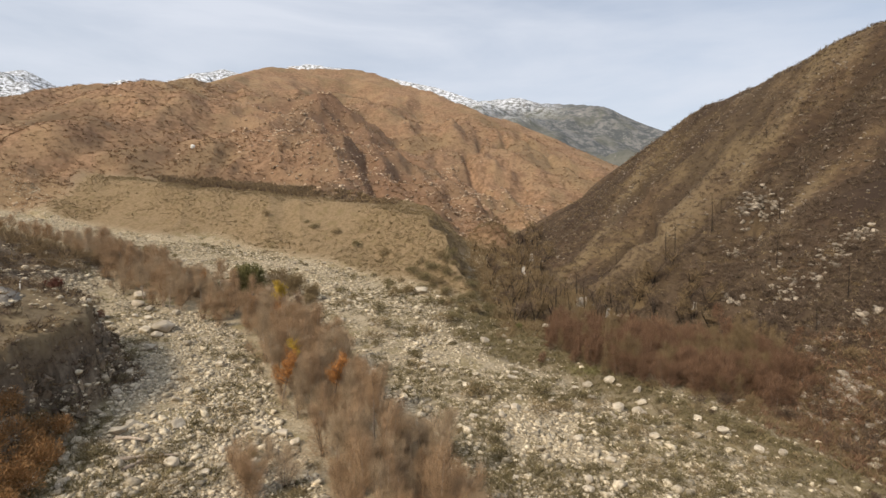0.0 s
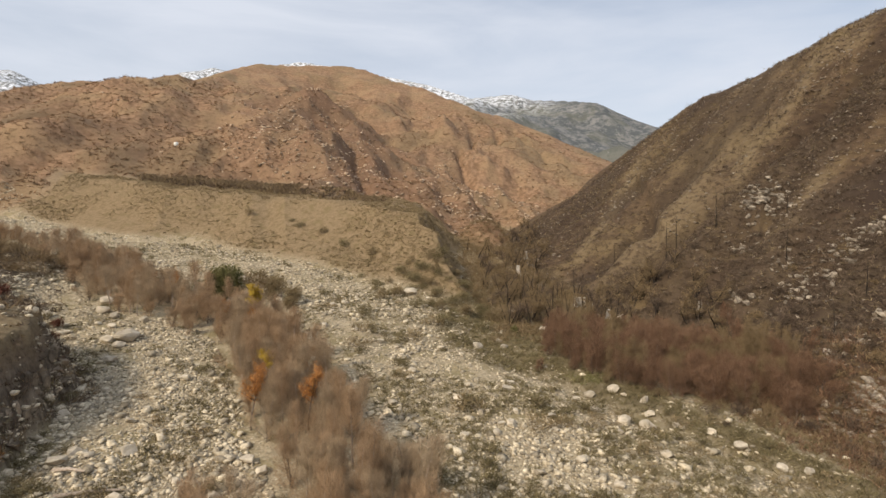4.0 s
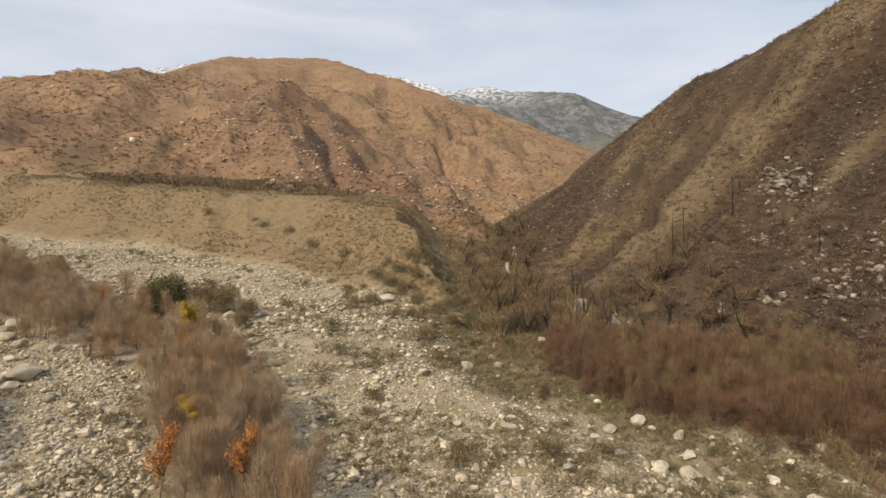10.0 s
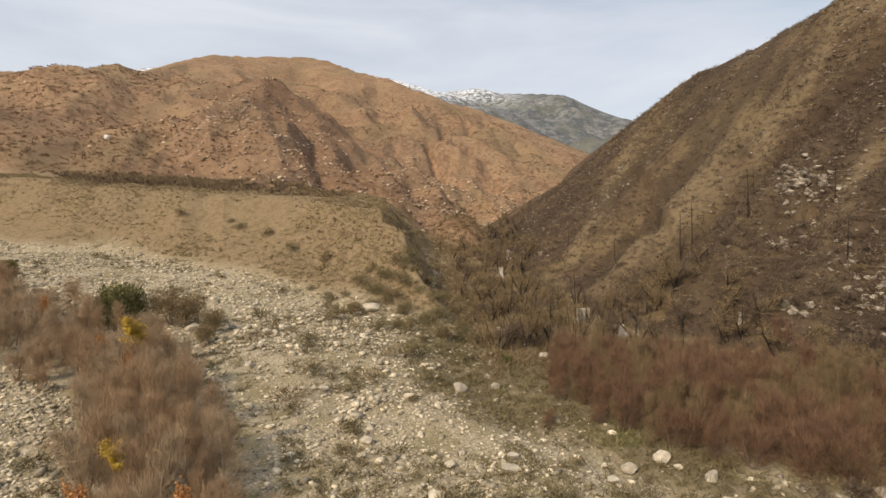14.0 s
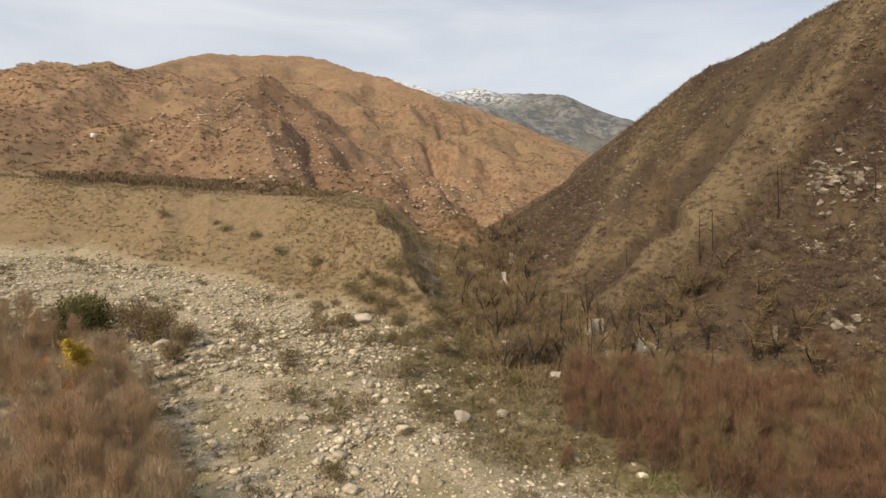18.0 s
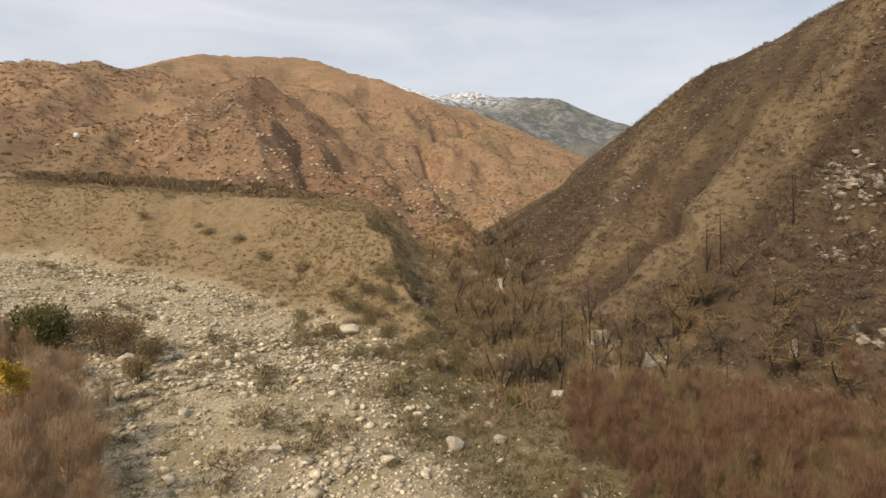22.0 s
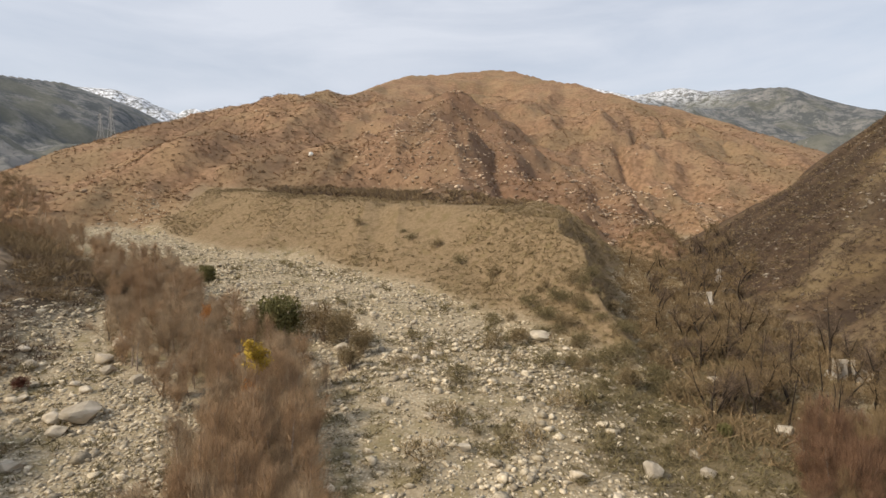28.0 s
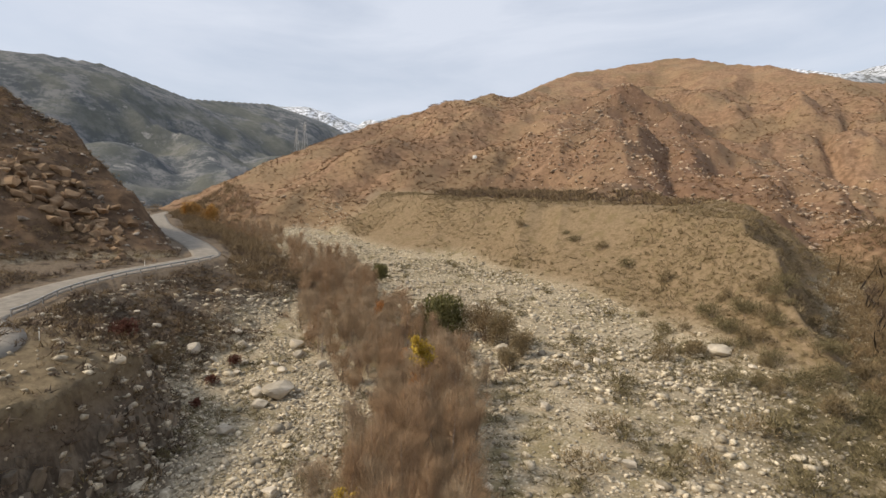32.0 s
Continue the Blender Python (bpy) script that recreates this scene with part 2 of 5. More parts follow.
def height(x, y):
    """Ground height and the shares of its kinds of surface."""
    x, y = np.asarray(x, float), np.asarray(y, float)
    r = np.hypot(x, y)
    b = base(x, y)
    bed = b + 0.5 * fbm(x, y, 26, 3, 4) + 0.16 * fbm(x, y, 3.2, 8, 3)
    # braided channels
    bed = bed - 1.1 * np.exp(-(near_line(x, y, [(60, 20), (36, 48), (24, 60), (10, 74), (0, 92), (6, 120), (4, 160), (2, 230)])[0] / 3.5) ** 2)
    # terrace with its worn bank
    wob = 5 * fbm(x, y, 34, 21, 3)
    d, _, side, _ = near_line(x, y, TOE)
    in_side = inside(x, y, TOE_SIDE)
    d_front = near_line(x, y, TOE_FRONT)[0]
    d_flank = near_line(x, y, TOE_FLANK)[0]
    s = np.where(in_side, np.minimum(d_front, (2.0 - 1.2 * smooth(y, 172, 235)) * d_flank + 5 * vnoise(x, y, 11, 23)), -d) - 4
    gull = np.abs(vnoise(x + 0.4 * y, 0.15 * y, 9, 31)) * 1.6
    up = 16.5 * (0.6 * np.clip((s + 3 + 0.6 * wob) / 31, 0, 1) + 0.4 * smooth(s + 0.6 * wob, -3, 31))
    rill = gull * smooth(s, 2, 12) * (1 - smooth(s, 24, 38))
    up = up * (1 - smooth(-x, 225, 330)) * (1 - smooth(y, 215, 265) * smooth(x, -75, -45))
    terrace = b + up - rill + (0.25 + 0.5 * smooth(s, 18, 34)) * fbm(x, y, 13, 41, 4)
    on_bank = smooth(s, -3, 4)
    z = np.where(s > -3, np.maximum(bed - 0.6 * on_bank, terrace), bed)
    # main hill
    hill = np.full(np.shape(x), -500.0)
    back = y > 100
    if np.any(back):
        hill[back] = main_hill(x[back], y[back])
    wmain = smooth(hill - z, -3, 3)
    z = np.maximum(z, hill) + 1.5 * wmain * (1 - wmain)
    # right hill
    gr = 0.55 * fbm((x * 0.85 + y * 0.5) * 0.3, y * 0.85 - x * 0.5, 24, 61, 4, 0.55) + 0.75 * fbm((x * 0.83 + y * 0.55) * 0.16, y * 0.83 - x * 0.55, 11, 69, 3, 0.5)
    df, _, sf, _ = near_line(x, y, FOOT)
    df = np.where(inside(x, y, FOOT_SIDE), df, -df)
    dr, zr, sr, _ = near_line(x, y, RIGHT)
    rise = b + np.where(df > 0, 0.70 * df + 0.0024 * df * df, 0.5 * df)
    cap = zr + 2 - np.where(inside(x, y, BEHIND_RIGHT), 0.5, 0.33) * dr
    right = np.minimum(rise, cap) - 1.2 * np.exp(-np.abs(rise - cap) / 5.0)
    right = np.maximum(right, np.minimum(tent(x, y, RIGHT_SPUR, 0.8), rise + 4))
    right = right + (gr * 3.2 * smooth(dr, 4, 40) + 0.6 * fbm(x, y, 8, 67, 3)) * smooth(df, -2, 14)
    d_gully = near_line(x + 0.8 * vnoise(x, y, 7, 63), y + 0.8 * vnoise(x, y, 6, 64), GULLY)[0]
    lift = np.exp(-(near_line(x, y, NEAR_SPUR)[0] / 7.5) ** 2)
    right = right + (5.0 * lift - 6.0 * np.exp(-(d_gully / 3.8) ** 2)) * smooth(df, 2, 12)
    right = np.where(x > -30, right, -50)
    wright = smooth(right - z, -2.5, 2.5)
    z = np.maximum(z, right) + 0.8 * wright * (1 - wright)
    # road bench, its bank and the left hill
    dl, _, sl, al = near_line(x, y, ROAD)
    sl = np.where(inside(x, y, ROAD_SIDE), dl, -dl)    # > 0: hill side
    road_z = b + road_up(al)
    edge = 5.0 + 12.0 * np.exp(-((al - 112) / 17) ** 2) + 1.2 * vnoise(x, y, 14, 71) + 2.0 * fbm(x, y, 6, 72, 3)
    fall = np.clip((-sl - edge) / (8 + 17 * smooth(al, 122, 155) + 3 * vnoise(x, y, 12, 73)), 0, 1)
    cut = np.clip((-sl - edge - 1.2 * vnoise(x, y, 3.5, 79)) / 4.0, 0, 1)
    cliff = np.exp(-((al - 108) / 17) ** 2)
    fall = fall * (1 - cliff) + cut * cliff
    shelf = 0.24 * cliff * np.clip((-sl - 6) / np.maximum(edge - 6, 2), 0, 1)
    bench = b + road_up(al) * (1 - shelf) * (1 - fall ** (0.8)) + (1.1 * fbm(x, y, 7, 75, 4)) * smooth(-sl, 5 + 7 * cliff, 13 + 7 * cliff) * (1 - 0.4 * fall)
    bench = np.where(sl > 5, road_z + np.where(sl < 22, 0.15 * (sl - 5), 2.5 - 0.12 * (sl - 22)), bench)
    wbench = ((fall < 0.98) | (sl > 0)) & (x < 0) & (s < 0)
    z = np.where(wbench & (wmain < 0.5), np.maximum(z, bench), z)
    left = tent(x, y, LEFT, 0.62)
    left = np.minimum(left, road_z + np.clip(sl - 5.5, 0, 400) * 1.5)
    left = left + smooth(left - road_z, 0, 6) * (2.2 * fbm(x, y, 14, 81, 4, 0.6))
    wleft = smooth(left - z, -0.5, 1.5) * (sl > 4)
    z = np.where(sl > 4, np.maximum(z, left), z)
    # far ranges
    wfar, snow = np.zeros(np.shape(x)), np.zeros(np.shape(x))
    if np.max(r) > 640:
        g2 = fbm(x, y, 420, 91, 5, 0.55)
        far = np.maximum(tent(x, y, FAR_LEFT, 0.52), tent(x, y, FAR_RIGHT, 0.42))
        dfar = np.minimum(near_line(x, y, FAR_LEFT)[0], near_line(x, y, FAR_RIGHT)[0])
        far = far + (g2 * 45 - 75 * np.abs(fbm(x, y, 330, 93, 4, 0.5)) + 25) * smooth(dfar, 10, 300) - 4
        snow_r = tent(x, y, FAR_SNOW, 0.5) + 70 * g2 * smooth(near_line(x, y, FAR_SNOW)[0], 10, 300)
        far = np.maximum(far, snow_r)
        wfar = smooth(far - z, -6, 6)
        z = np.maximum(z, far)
        z = np.where(r > 300, np.maximum(z, b), z)
        snow = wfar * smooth(z + 90 * g2, 380, 600) * (1 - smooth(np.degrees(np.arctan2(x, y)), 2, 8))
    herb = np.exp(-(near_line(x, y, HERBS)[0] / (3.5 + 10.5 * smooth(y, 66, 84) + 2.5 * vnoise(x, y, 9, 95))) ** 2) * (0.75 + 0.4 * vnoise(x, y, 5, 97))
    right_bank = smooth(x + 0.58 * y - 70 + 2 * vnoise(x, y, 7, 96), 0, 7) * (y < 100)
    herb = np.maximum(herb, 0.5 * right_bank * (0.8 + 0.3 * vnoise(x, y, 5, 97)))
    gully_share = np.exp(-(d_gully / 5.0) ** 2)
    rib = np.zeros(np.shape(x))
    for line in RIBS:
        rib = np.maximum(rib, np.exp(-(near_line(x + 2 * vnoise(x, y, 9, 99), y, line)[0] / (2.6 + 1.2 * vnoise(x, y, 13, 98))) ** 2))
    rib = np.maximum(rib, 0.75 * smooth(gr + 0.25 * fbm(x, y, 9, 68, 3), 0.12, 0.5) * smooth(dr + 4 * vnoise(x, y, 9, 60), 8, 26))
    ds = d_front + 5 * fbm(x, y, 11, 25, 3)
    meadow = np.exp(-(near_line(x, y, [(44, 137), (60, 151), (76, 166), (92, 182)])[0] / 14) ** 2) * (1 - gully_share)
    rib = np.maximum(rib, 0.55 * np.clip(meadow, 0, 1))
    strip = smooth(ds, 38, 54) * (1 - smooth(ds + 8 * smooth(x, -90, -30), 72, 100)) * (0.62 + 0.55 * vnoise(x, y, 13, 26)) * smooth(d_flank, 22, 42) * in_side * (1 - 0.45 * wmain)
    crag = wmain * np.exp(-(near_line(x + 12 * vnoise(x, y, 30, 59), y, [p[:2] for p in SPURS[1]])[0] / 55) ** 2)
    lawn = cliff * (np.clip(-sl, 0, 50) > 5) * (1 - smooth(fall, 0.02, 0.2)) * (x < 0)
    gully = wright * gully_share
    spur = wright * smooth(lift + 0.35 * (y < 112) + 0.2 * vnoise(x, y, 8, 62), 0.2, 0.5) * (1 - smooth(y - 0.3 * (x - 60), 122, 132))
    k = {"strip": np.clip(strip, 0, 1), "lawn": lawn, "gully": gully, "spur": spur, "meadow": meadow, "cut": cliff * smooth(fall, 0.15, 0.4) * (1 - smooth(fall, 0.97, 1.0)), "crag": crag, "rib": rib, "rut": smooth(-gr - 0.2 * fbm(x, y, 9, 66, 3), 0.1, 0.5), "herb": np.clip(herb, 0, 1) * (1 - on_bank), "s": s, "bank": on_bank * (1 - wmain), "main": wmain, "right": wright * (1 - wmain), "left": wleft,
         "bench": np.where(wbench, 1 - wleft, 0) * (z <= bench + 0.05) * (1 - smooth(fall, 0.45, 0.85)), "far": wfar, "road": sl, "fall": fall, "al": al,
         "snow": snow}
    return z, k


def ground(x, y):
    return float(height(np.array([x]), np.array([y]))[0][0])


# ---- materials ----
def mat(name, rough=0.9, metal=0.0, spec=0.2):
    m = bpy.data.materials.new(name)
    m.use_nodes = True
    n, l = m.node_tree.nodes, m.node_tree.links
    p = n["Principled BSDF"]
    p.inputs["Roughness"].default_value, p.inputs["Metallic"].default_value = rough, metal
    p.inputs["Specular IOR Level"].default_value = spec
    return m, n, l, p


def noise_node(n, l, scale, detail=5.0, rough=0.6, vec=None, kind="fac"):
    t = n.new("ShaderNodeTexNoise")
    t.inputs["Scale"].default_value, t.inputs["Detail"].default_value, t.inputs["Roughness"].default_value = scale, detail, rough
    if vec is not None:
        l.new(vec, t.inputs["Vector"])
    return t.outputs["Fac"]


def ramp(n, l, fac, a, b, lo=0.0, hi=1.0):
    r = n.new("ShaderNodeMapRange")
    r.interpolation_type = "SMOOTHSTEP"
    for key, v in (("From Min", a), ("From Max", b), ("To Min", lo), ("To Max", hi)):
        r.inputs[key].default_value = v
    l.new(fac, r.inputs["Value"])
    return r.outputs[0]


def mixc(n, l, fac, a, b):
    m = n.new("ShaderNodeMix")
    m.data_type = "RGBA"
    for key, v in (("Factor", fac), ("A", a), ("B", b)):
        if isinstance(v, (int, float)):
            m.inputs[key].default_value = v
        elif isinstance(v, tuple):
            m.inputs[key].default_value = (*v, 1) if key != "Factor" else v
        else:
            l.new(v, m.inputs[key])
    return m.outputs["Result"]


def mul(n, l, a, b, op="MULTIPLY"):
    m = n.new("ShaderNodeMath")
    m.operation = op
    for i, v in enumerate((a, b)):
        if isinstance(v, (int, float)):
            m.inputs[i].default_value = v
        else:
            l.new(v, m.inputs[i])
    return m.outputs[0]


def bump(n, l, p, fac, strength, dist):
    b = n.new("ShaderNodeBump")
    b.inputs["Strength"].default_value, b.inputs["Distance"].default_value = strength, dist
    l.new(fac, b.inputs["Height"])
    l.new(b.outputs[0], p.inputs["Normal"])


def simple(name, dark, light, scale=3.0, rough=0.9, metal=0.0, per_object=0.0, per_island=0.0, bump_d=0.02):
    """A two-tone grained surface, varied from object to object or piece to piece."""
    m, n, l, p = mat(name, rough, metal)
    co = n.new("ShaderNodeTexCoord").outputs["Object"]
    f = noise_node(n, l, scale, 5, 0.65, co)
    f = ramp(n, l, f, 0.3, 0.7)
    c = mixc(n, l, f, dark, light)
    if per_object or per_island:
        if per_object:
            src = n.new("ShaderNodeObjectInfo").outputs["Random"]
            k = per_object
        else:
            src = n.new("ShaderNodeNewGeometry").outputs["Random Per Island"]
            k = per_island
        hs = n.new("ShaderNodeHueSaturation")
        l.new(ramp(n, l, src, 0, 1, 1 - k, 1 + k), hs.inputs["Value"])
        l.new(c, hs.inputs["Color"])
        c = hs.outputs[0]
    l.new(c, p.inputs["Base Color"])
    if bump_d:
        bump(n, l, p, f, 0.6, bump_d)
    return m


def land_material():
    m, n, l, p = mat("land", 0.95, 0, 0.1)
    pos = n.new("ShaderNodeNewGeometry").outputs["Position"]

    def shares(name):
        a = n.new("ShaderNodeAttribute")
        a.attribute_name = name
        s = n.new("ShaderNodeSeparateColor")
        l.new(a.outputs["Color"], s.inputs[0])
        return s.outputs
    z1, z2, z3, z4, z5 = [shares("kind_" + c) for c in "abcde"]
    grain = noise_node(n, l, 2.2, 8, 0.72, pos)
    mid = noise_node(n, l, 0.28, 6, 0.6, pos)
    broad = noise_node(n, l, 0.045, 5, 0.55, pos)
    vor = n.new("ShaderNodeTexVoronoi")
    vor.inputs["Scale"].default_value = 1.7
    l.new(pos, vor.inputs["Vector"])
    cell = n.new("ShaderNodeSeparateColor")
    l.new(vor.outputs["Color"], cell.inputs[0])
    # stony bed: grey silt, pale cobbles, olive herbs
    silt = mixc(n, l, ramp(n, l, grain, 0.35, 0.65), (0.215, 0.172, 0.11), (0.46, 0.385, 0.265))
    cob = ramp(n, l, vor.outputs["Distance"], 0.30, 0.36, 1, 0)
    cobc = mixc(n, l, cell.outputs[0], (0.26, 0.22, 0.155), (0.58, 0.515, 0.39))
    silt = mixc(n, l, mul(n, l, cob, ramp(n, l, mid, 0.38, 0.6)), silt, cobc)
    peb = n.new("ShaderNodeTexVoronoi")
    peb.inputs["Scale"].default_value = 3.9
    l.new(pos, peb.inputs["Vector"])
    peb_c = n.new("ShaderNodeSeparateColor")
    l.new(peb.outputs["Color"], peb_c.inputs[0])
    silt = mixc(n, l, mul(n, l, ramp(n, l, peb.outputs["Distance"], 0.42, 0.5, 1, 0), ramp(n, l, peb_c.outputs[1], 0.35, 0.6)), silt,
                mixc(n, l, peb_c.outputs[0], (0.2, 0.167, 0.112), (0.6, 0.535, 0.41)))
    bar = noise_node(n, l, 0.085, 5, 0.6, pos)
    silt = mixc(n, l, ramp(n, l, bar, 0.54, 0.62, 0, 0.5), silt, mixc(n, l, grain, (0.28, 0.23, 0.155), (0.45, 0.385, 0.28)))
    herb = mul(n, l, ramp(n, l, mid, 0.44, 0.62), ramp(n, l, broad, 0.40, 0.54))
    col = mixc(n, l, mul(n, l, herb, 0.7), silt, (0.20, 0.165, 0.08))
    col = mixc(n, l, mul(n, l, z3[2], ramp(n, l, grain, 0.25, 0.55, 0.5, 0.95)), col, mixc(n, l, mid, (0.09, 0.071, 0.037), (0.165, 0.128, 0.072)))
    # tan bank and terrace
    tan = mixc(n, l, ramp(n, l, grain, 0.3, 0.7), (0.19, 0.136, 0.079), (0.305, 0.225, 0.138))
    mott = noise_node(n, l, 0.75, 7, 0.68, pos)
    tan = mixc(n, l, ramp(n, l, mott, 0.46, 0.62, 0, 0.75), tan, (0.15, 0.11, 0.056))
    tan = mixc(n, l, ramp(n, l, mid, 0.52, 0.72), tan, (0.19, 0.145, 0.075))
    col = mixc(n, l, z1[0], col, tan)
    # main hill: dry rusty grass with brush
    rust = mixc(n, l, ramp(n, l, mid, 0.35, 0.65), (0.2, 0.122, 0.074), (0.33, 0.212, 0.133))
    rust = mixc(n, l, ramp(n, l, broad, 0.45, 0.62), rust, (0.31, 0.208, 0.125))
    rust = mixc(n, l, ramp(n, l, noise_node(n, l, 0.018, 6, 0.6, pos), 0.47, 0.62, 0, 0.65), rust, (0.225, 0.168, 0.098))
    fine = noise_node(n, l, 0.42, 8, 0.72, pos)
    rust = mixc(n, l, ramp(n, l, fine, 0.50, 0.64, 0, 0.8), rust, (0.155, 0.1, 0.06))
    rust = mixc(n, l, ramp(n, l, fine, 0.44, 0.30, 0, 0.6), rust, (0.35, 0.262, 0.17))
    rust = mixc(n, l, ramp(n, l, grain, 0.55, 0.75), rust, (0.17, 0.105, 0.066))
    rust = mixc(n, l, mul(n, l, z4[1], ramp(n, l, mott, 0.36, 0.6, 0.25, 0.95)), rust, mixc(n, l, fine, (0.115, 0.07, 0.046), (0.24, 0.145, 0.095)))
    col = mixc(n, l, z1[1], col, rust)
    # burnt right slope: dark soil, dull olive and tan patches
    ribs = n.new("ShaderNodeMapping")
    ribs.inputs["Rotation"].default_value = (0, 0, radians(-30.5))
    ribs.inputs["Scale"].default_value = (0.4, 1.0, 0.4)
    l.new(pos, ribs.inputs["Vector"])
    rib = noise_node(n, l, 0.075, 7, 0.62, ribs.outputs[0])
    burnt = mixc(n, l, ramp(n, l, mid, 0.36, 0.64), (0.07, 0.046, 0.03), (0.13, 0.088, 0.054))
    burnt = mixc(n, l, mul(n, l, ramp(n, l, rib, 0.5, 0.62), ramp(n, l, grain, 0.2, 0.55)), burnt, (0.165, 0.118, 0.064))
    burnt = mixc(n, l, ramp(n, l, mott, 0.50, 0.66, 0, 0.7), burnt, (0.05, 0.035, 0.025))
    burnt = mixc(n, l, ramp(n, l, rib, 0.47, 0.36), burnt, (0.06, 0.041, 0.03))
    burnt = mixc(n, l, mul(n, l, z4[0], ramp(n, l, mott, 0.66, 0.44)), burnt, mixc(n, l, fine, (0.25, 0.188, 0.112), (0.135, 0.1, 0.06)))
    char = mixc(n, l, mott, (0.055, 0.04, 0.03), (0.10, 0.07, 0.048))
    burnt = mixc(n, l, mul(n, l, z5[1], ramp(n, l, mid, 0.3, 0.6, 0.35, 0.85)), burnt, char)
    # nearly black along the gully line and in the ruts between ribs
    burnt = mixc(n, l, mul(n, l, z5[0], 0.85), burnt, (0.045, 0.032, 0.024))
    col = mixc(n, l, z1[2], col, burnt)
    # black brush strip
    strip = mixc(n, l, ramp(n, l, grain, 0.35, 0.7), (0.08, 0.057, 0.04), (0.155, 0.108, 0.072))
    col = mixc(n, l, mul(n, l, z2[0], ramp(n, l, mid, 0.3, 0.5, 0.75, 1.0)), col, strip)
    # far scrub and snow; distance haze is put into the scrub's bluish grey
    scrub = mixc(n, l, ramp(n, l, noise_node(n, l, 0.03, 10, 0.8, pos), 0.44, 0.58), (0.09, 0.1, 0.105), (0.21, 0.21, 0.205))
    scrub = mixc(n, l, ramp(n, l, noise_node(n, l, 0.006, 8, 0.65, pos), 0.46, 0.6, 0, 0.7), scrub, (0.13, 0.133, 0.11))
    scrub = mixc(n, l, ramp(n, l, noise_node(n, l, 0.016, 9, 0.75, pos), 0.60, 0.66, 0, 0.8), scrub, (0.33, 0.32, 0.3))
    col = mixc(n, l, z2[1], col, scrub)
    snow = mul(n, l, z2[2], ramp(n, l, noise_node(n, l, 0.05, 10, 0.8, pos), 0.45, 0.55))
    col = mixc(n, l, snow, col, (0.76, 0.80, 0.86))
    # earth of the road bench
    earth = mixc(n, l, ramp(n, l, grain, 0.3, 0.7), (0.11, 0.084, 0.06), (0.225, 0.176, 0.124))
    earth = mixc(n, l, ramp(n, l, mid, 0.5, 0.7), earth, (0.07, 0.054, 0.04))
    col = mixc(n, l, z3[0], col, earth)
    outc = mixc(n, l, ramp(n, l, mid, 0.35, 0.65), (0.08, 0.052, 0.034), (0.165, 0.11, 0.068))
    col = mixc(n, l, z3[1], col, outc)
    lawn = mixc(n, l, ramp(n, l, mott, 0.35, 0.65), (0.135, 0.102, 0.062), (0.25, 0.195, 0.118))
    col = mixc(n, l, mul(n, l, z4[2], ramp(n, l, mid, 0.3, 0.5, 0.6, 1)), col, lawn)
    streak = n.new("ShaderNodeMapping")
    streak.inputs["Scale"].default_value = (1.0, 1.0, 0.16)
    l.new(pos, streak.inputs["Vector"])
    face = ramp(n, l, noise_node(n, l, 0.9, 7, 0.65, streak.outputs[0]), 0.36, 0.64)
    col = mixc(n, l, z5[2], col, mixc(n, l, face, (0.075, 0.06, 0.046), (0.23, 0.19, 0.143)))
    l.new(col, p.inputs["Base Color"])
    bump(n, l, p, mul(n, l, grain, cob, "ADD"), 0.7, 0.12)
    return m


M_LAND = land_material()
M_ROCK = simple("pale_granite", (0.29, 0.245, 0.175), (0.6, 0.525, 0.395), 2.5, 0.85, per_island=0.42)
M_BOULDER = simple("granite_boulder", (0.36, 0.31, 0.235), (0.62, 0.55, 0.44), 1.2, 0.85, per_object=0.18, bump_d=0.06)
M_HILLROCK = simple("rusty_granite", (0.27, 0.19, 0.125), (0.56, 0.44, 0.32), 0.8, 0.9, per_island=0.35)
M_DARKROCK = simple("grey_slope_rock", (0.13, 0.105, 0.08), (0.36, 0.31, 0.25), 0.9, 0.9, per_island=0.45)
M_SLOPEROCK = simple("weathered_slope_granite", (0.15, 0.125, 0.098), (0.42, 0.365, 0.29), 3.2, 0.9, per_object=0.3, bump_d=0.06)
M_CUTROCK = simple("dark_cut_bank_rock", (0.12, 0.095, 0.07), (0.3, 0.245, 0.18), 0.9, 0.95, per_object=0.35, bump_d=0.1)
M_CLIFF = simple("cliff_rock", (0.17, 0.105, 0.06), (0.42, 0.295, 0.18), 0.6, 0.9, per_object=0.35, bump_d=0.1)
M_ASPHALT = simple("worn_asphalt", (0.2, 0.178, 0.147), (0.3, 0.27, 0.225), 0.7, 0.9, bump_d=0.004)
M_STEEL = simple("galvanised_steel", (0.35, 0.35, 0.34), (0.5, 0.5, 0.48), 4.0, 0.45, metal=0.7, bump_d=0)
M_WHITE = simple("white_plastic", (0.62, 0.62, 0.58), (0.8, 0.8, 0.76), 6.0, 0.5, bump_d=0)
M_BARK = simple("grey_bark", (0.12, 0.09, 0.07), (0.26, 0.21, 0.17), 5.0, 0.9, per_object=0.25, bump_d=0.01)
M_PALEBARK = simple("pale_bark", (0.30, 0.24, 0.19), (0.52, 0.44, 0.36), 4.0, 0.85, per_object=0.2, bump_d=0.01)
M_CHAR = simple("charred_bark", (0.018, 0.014, 0.011), (0.065, 0.05, 0.038), 4.0, 0.9, per_object=0.3, bump_d=0.01)


def twig(name, dark, light, k=0.3):
    return simple(name, dark, light, 0.9, 0.95, per_island=k, bump_d=0)


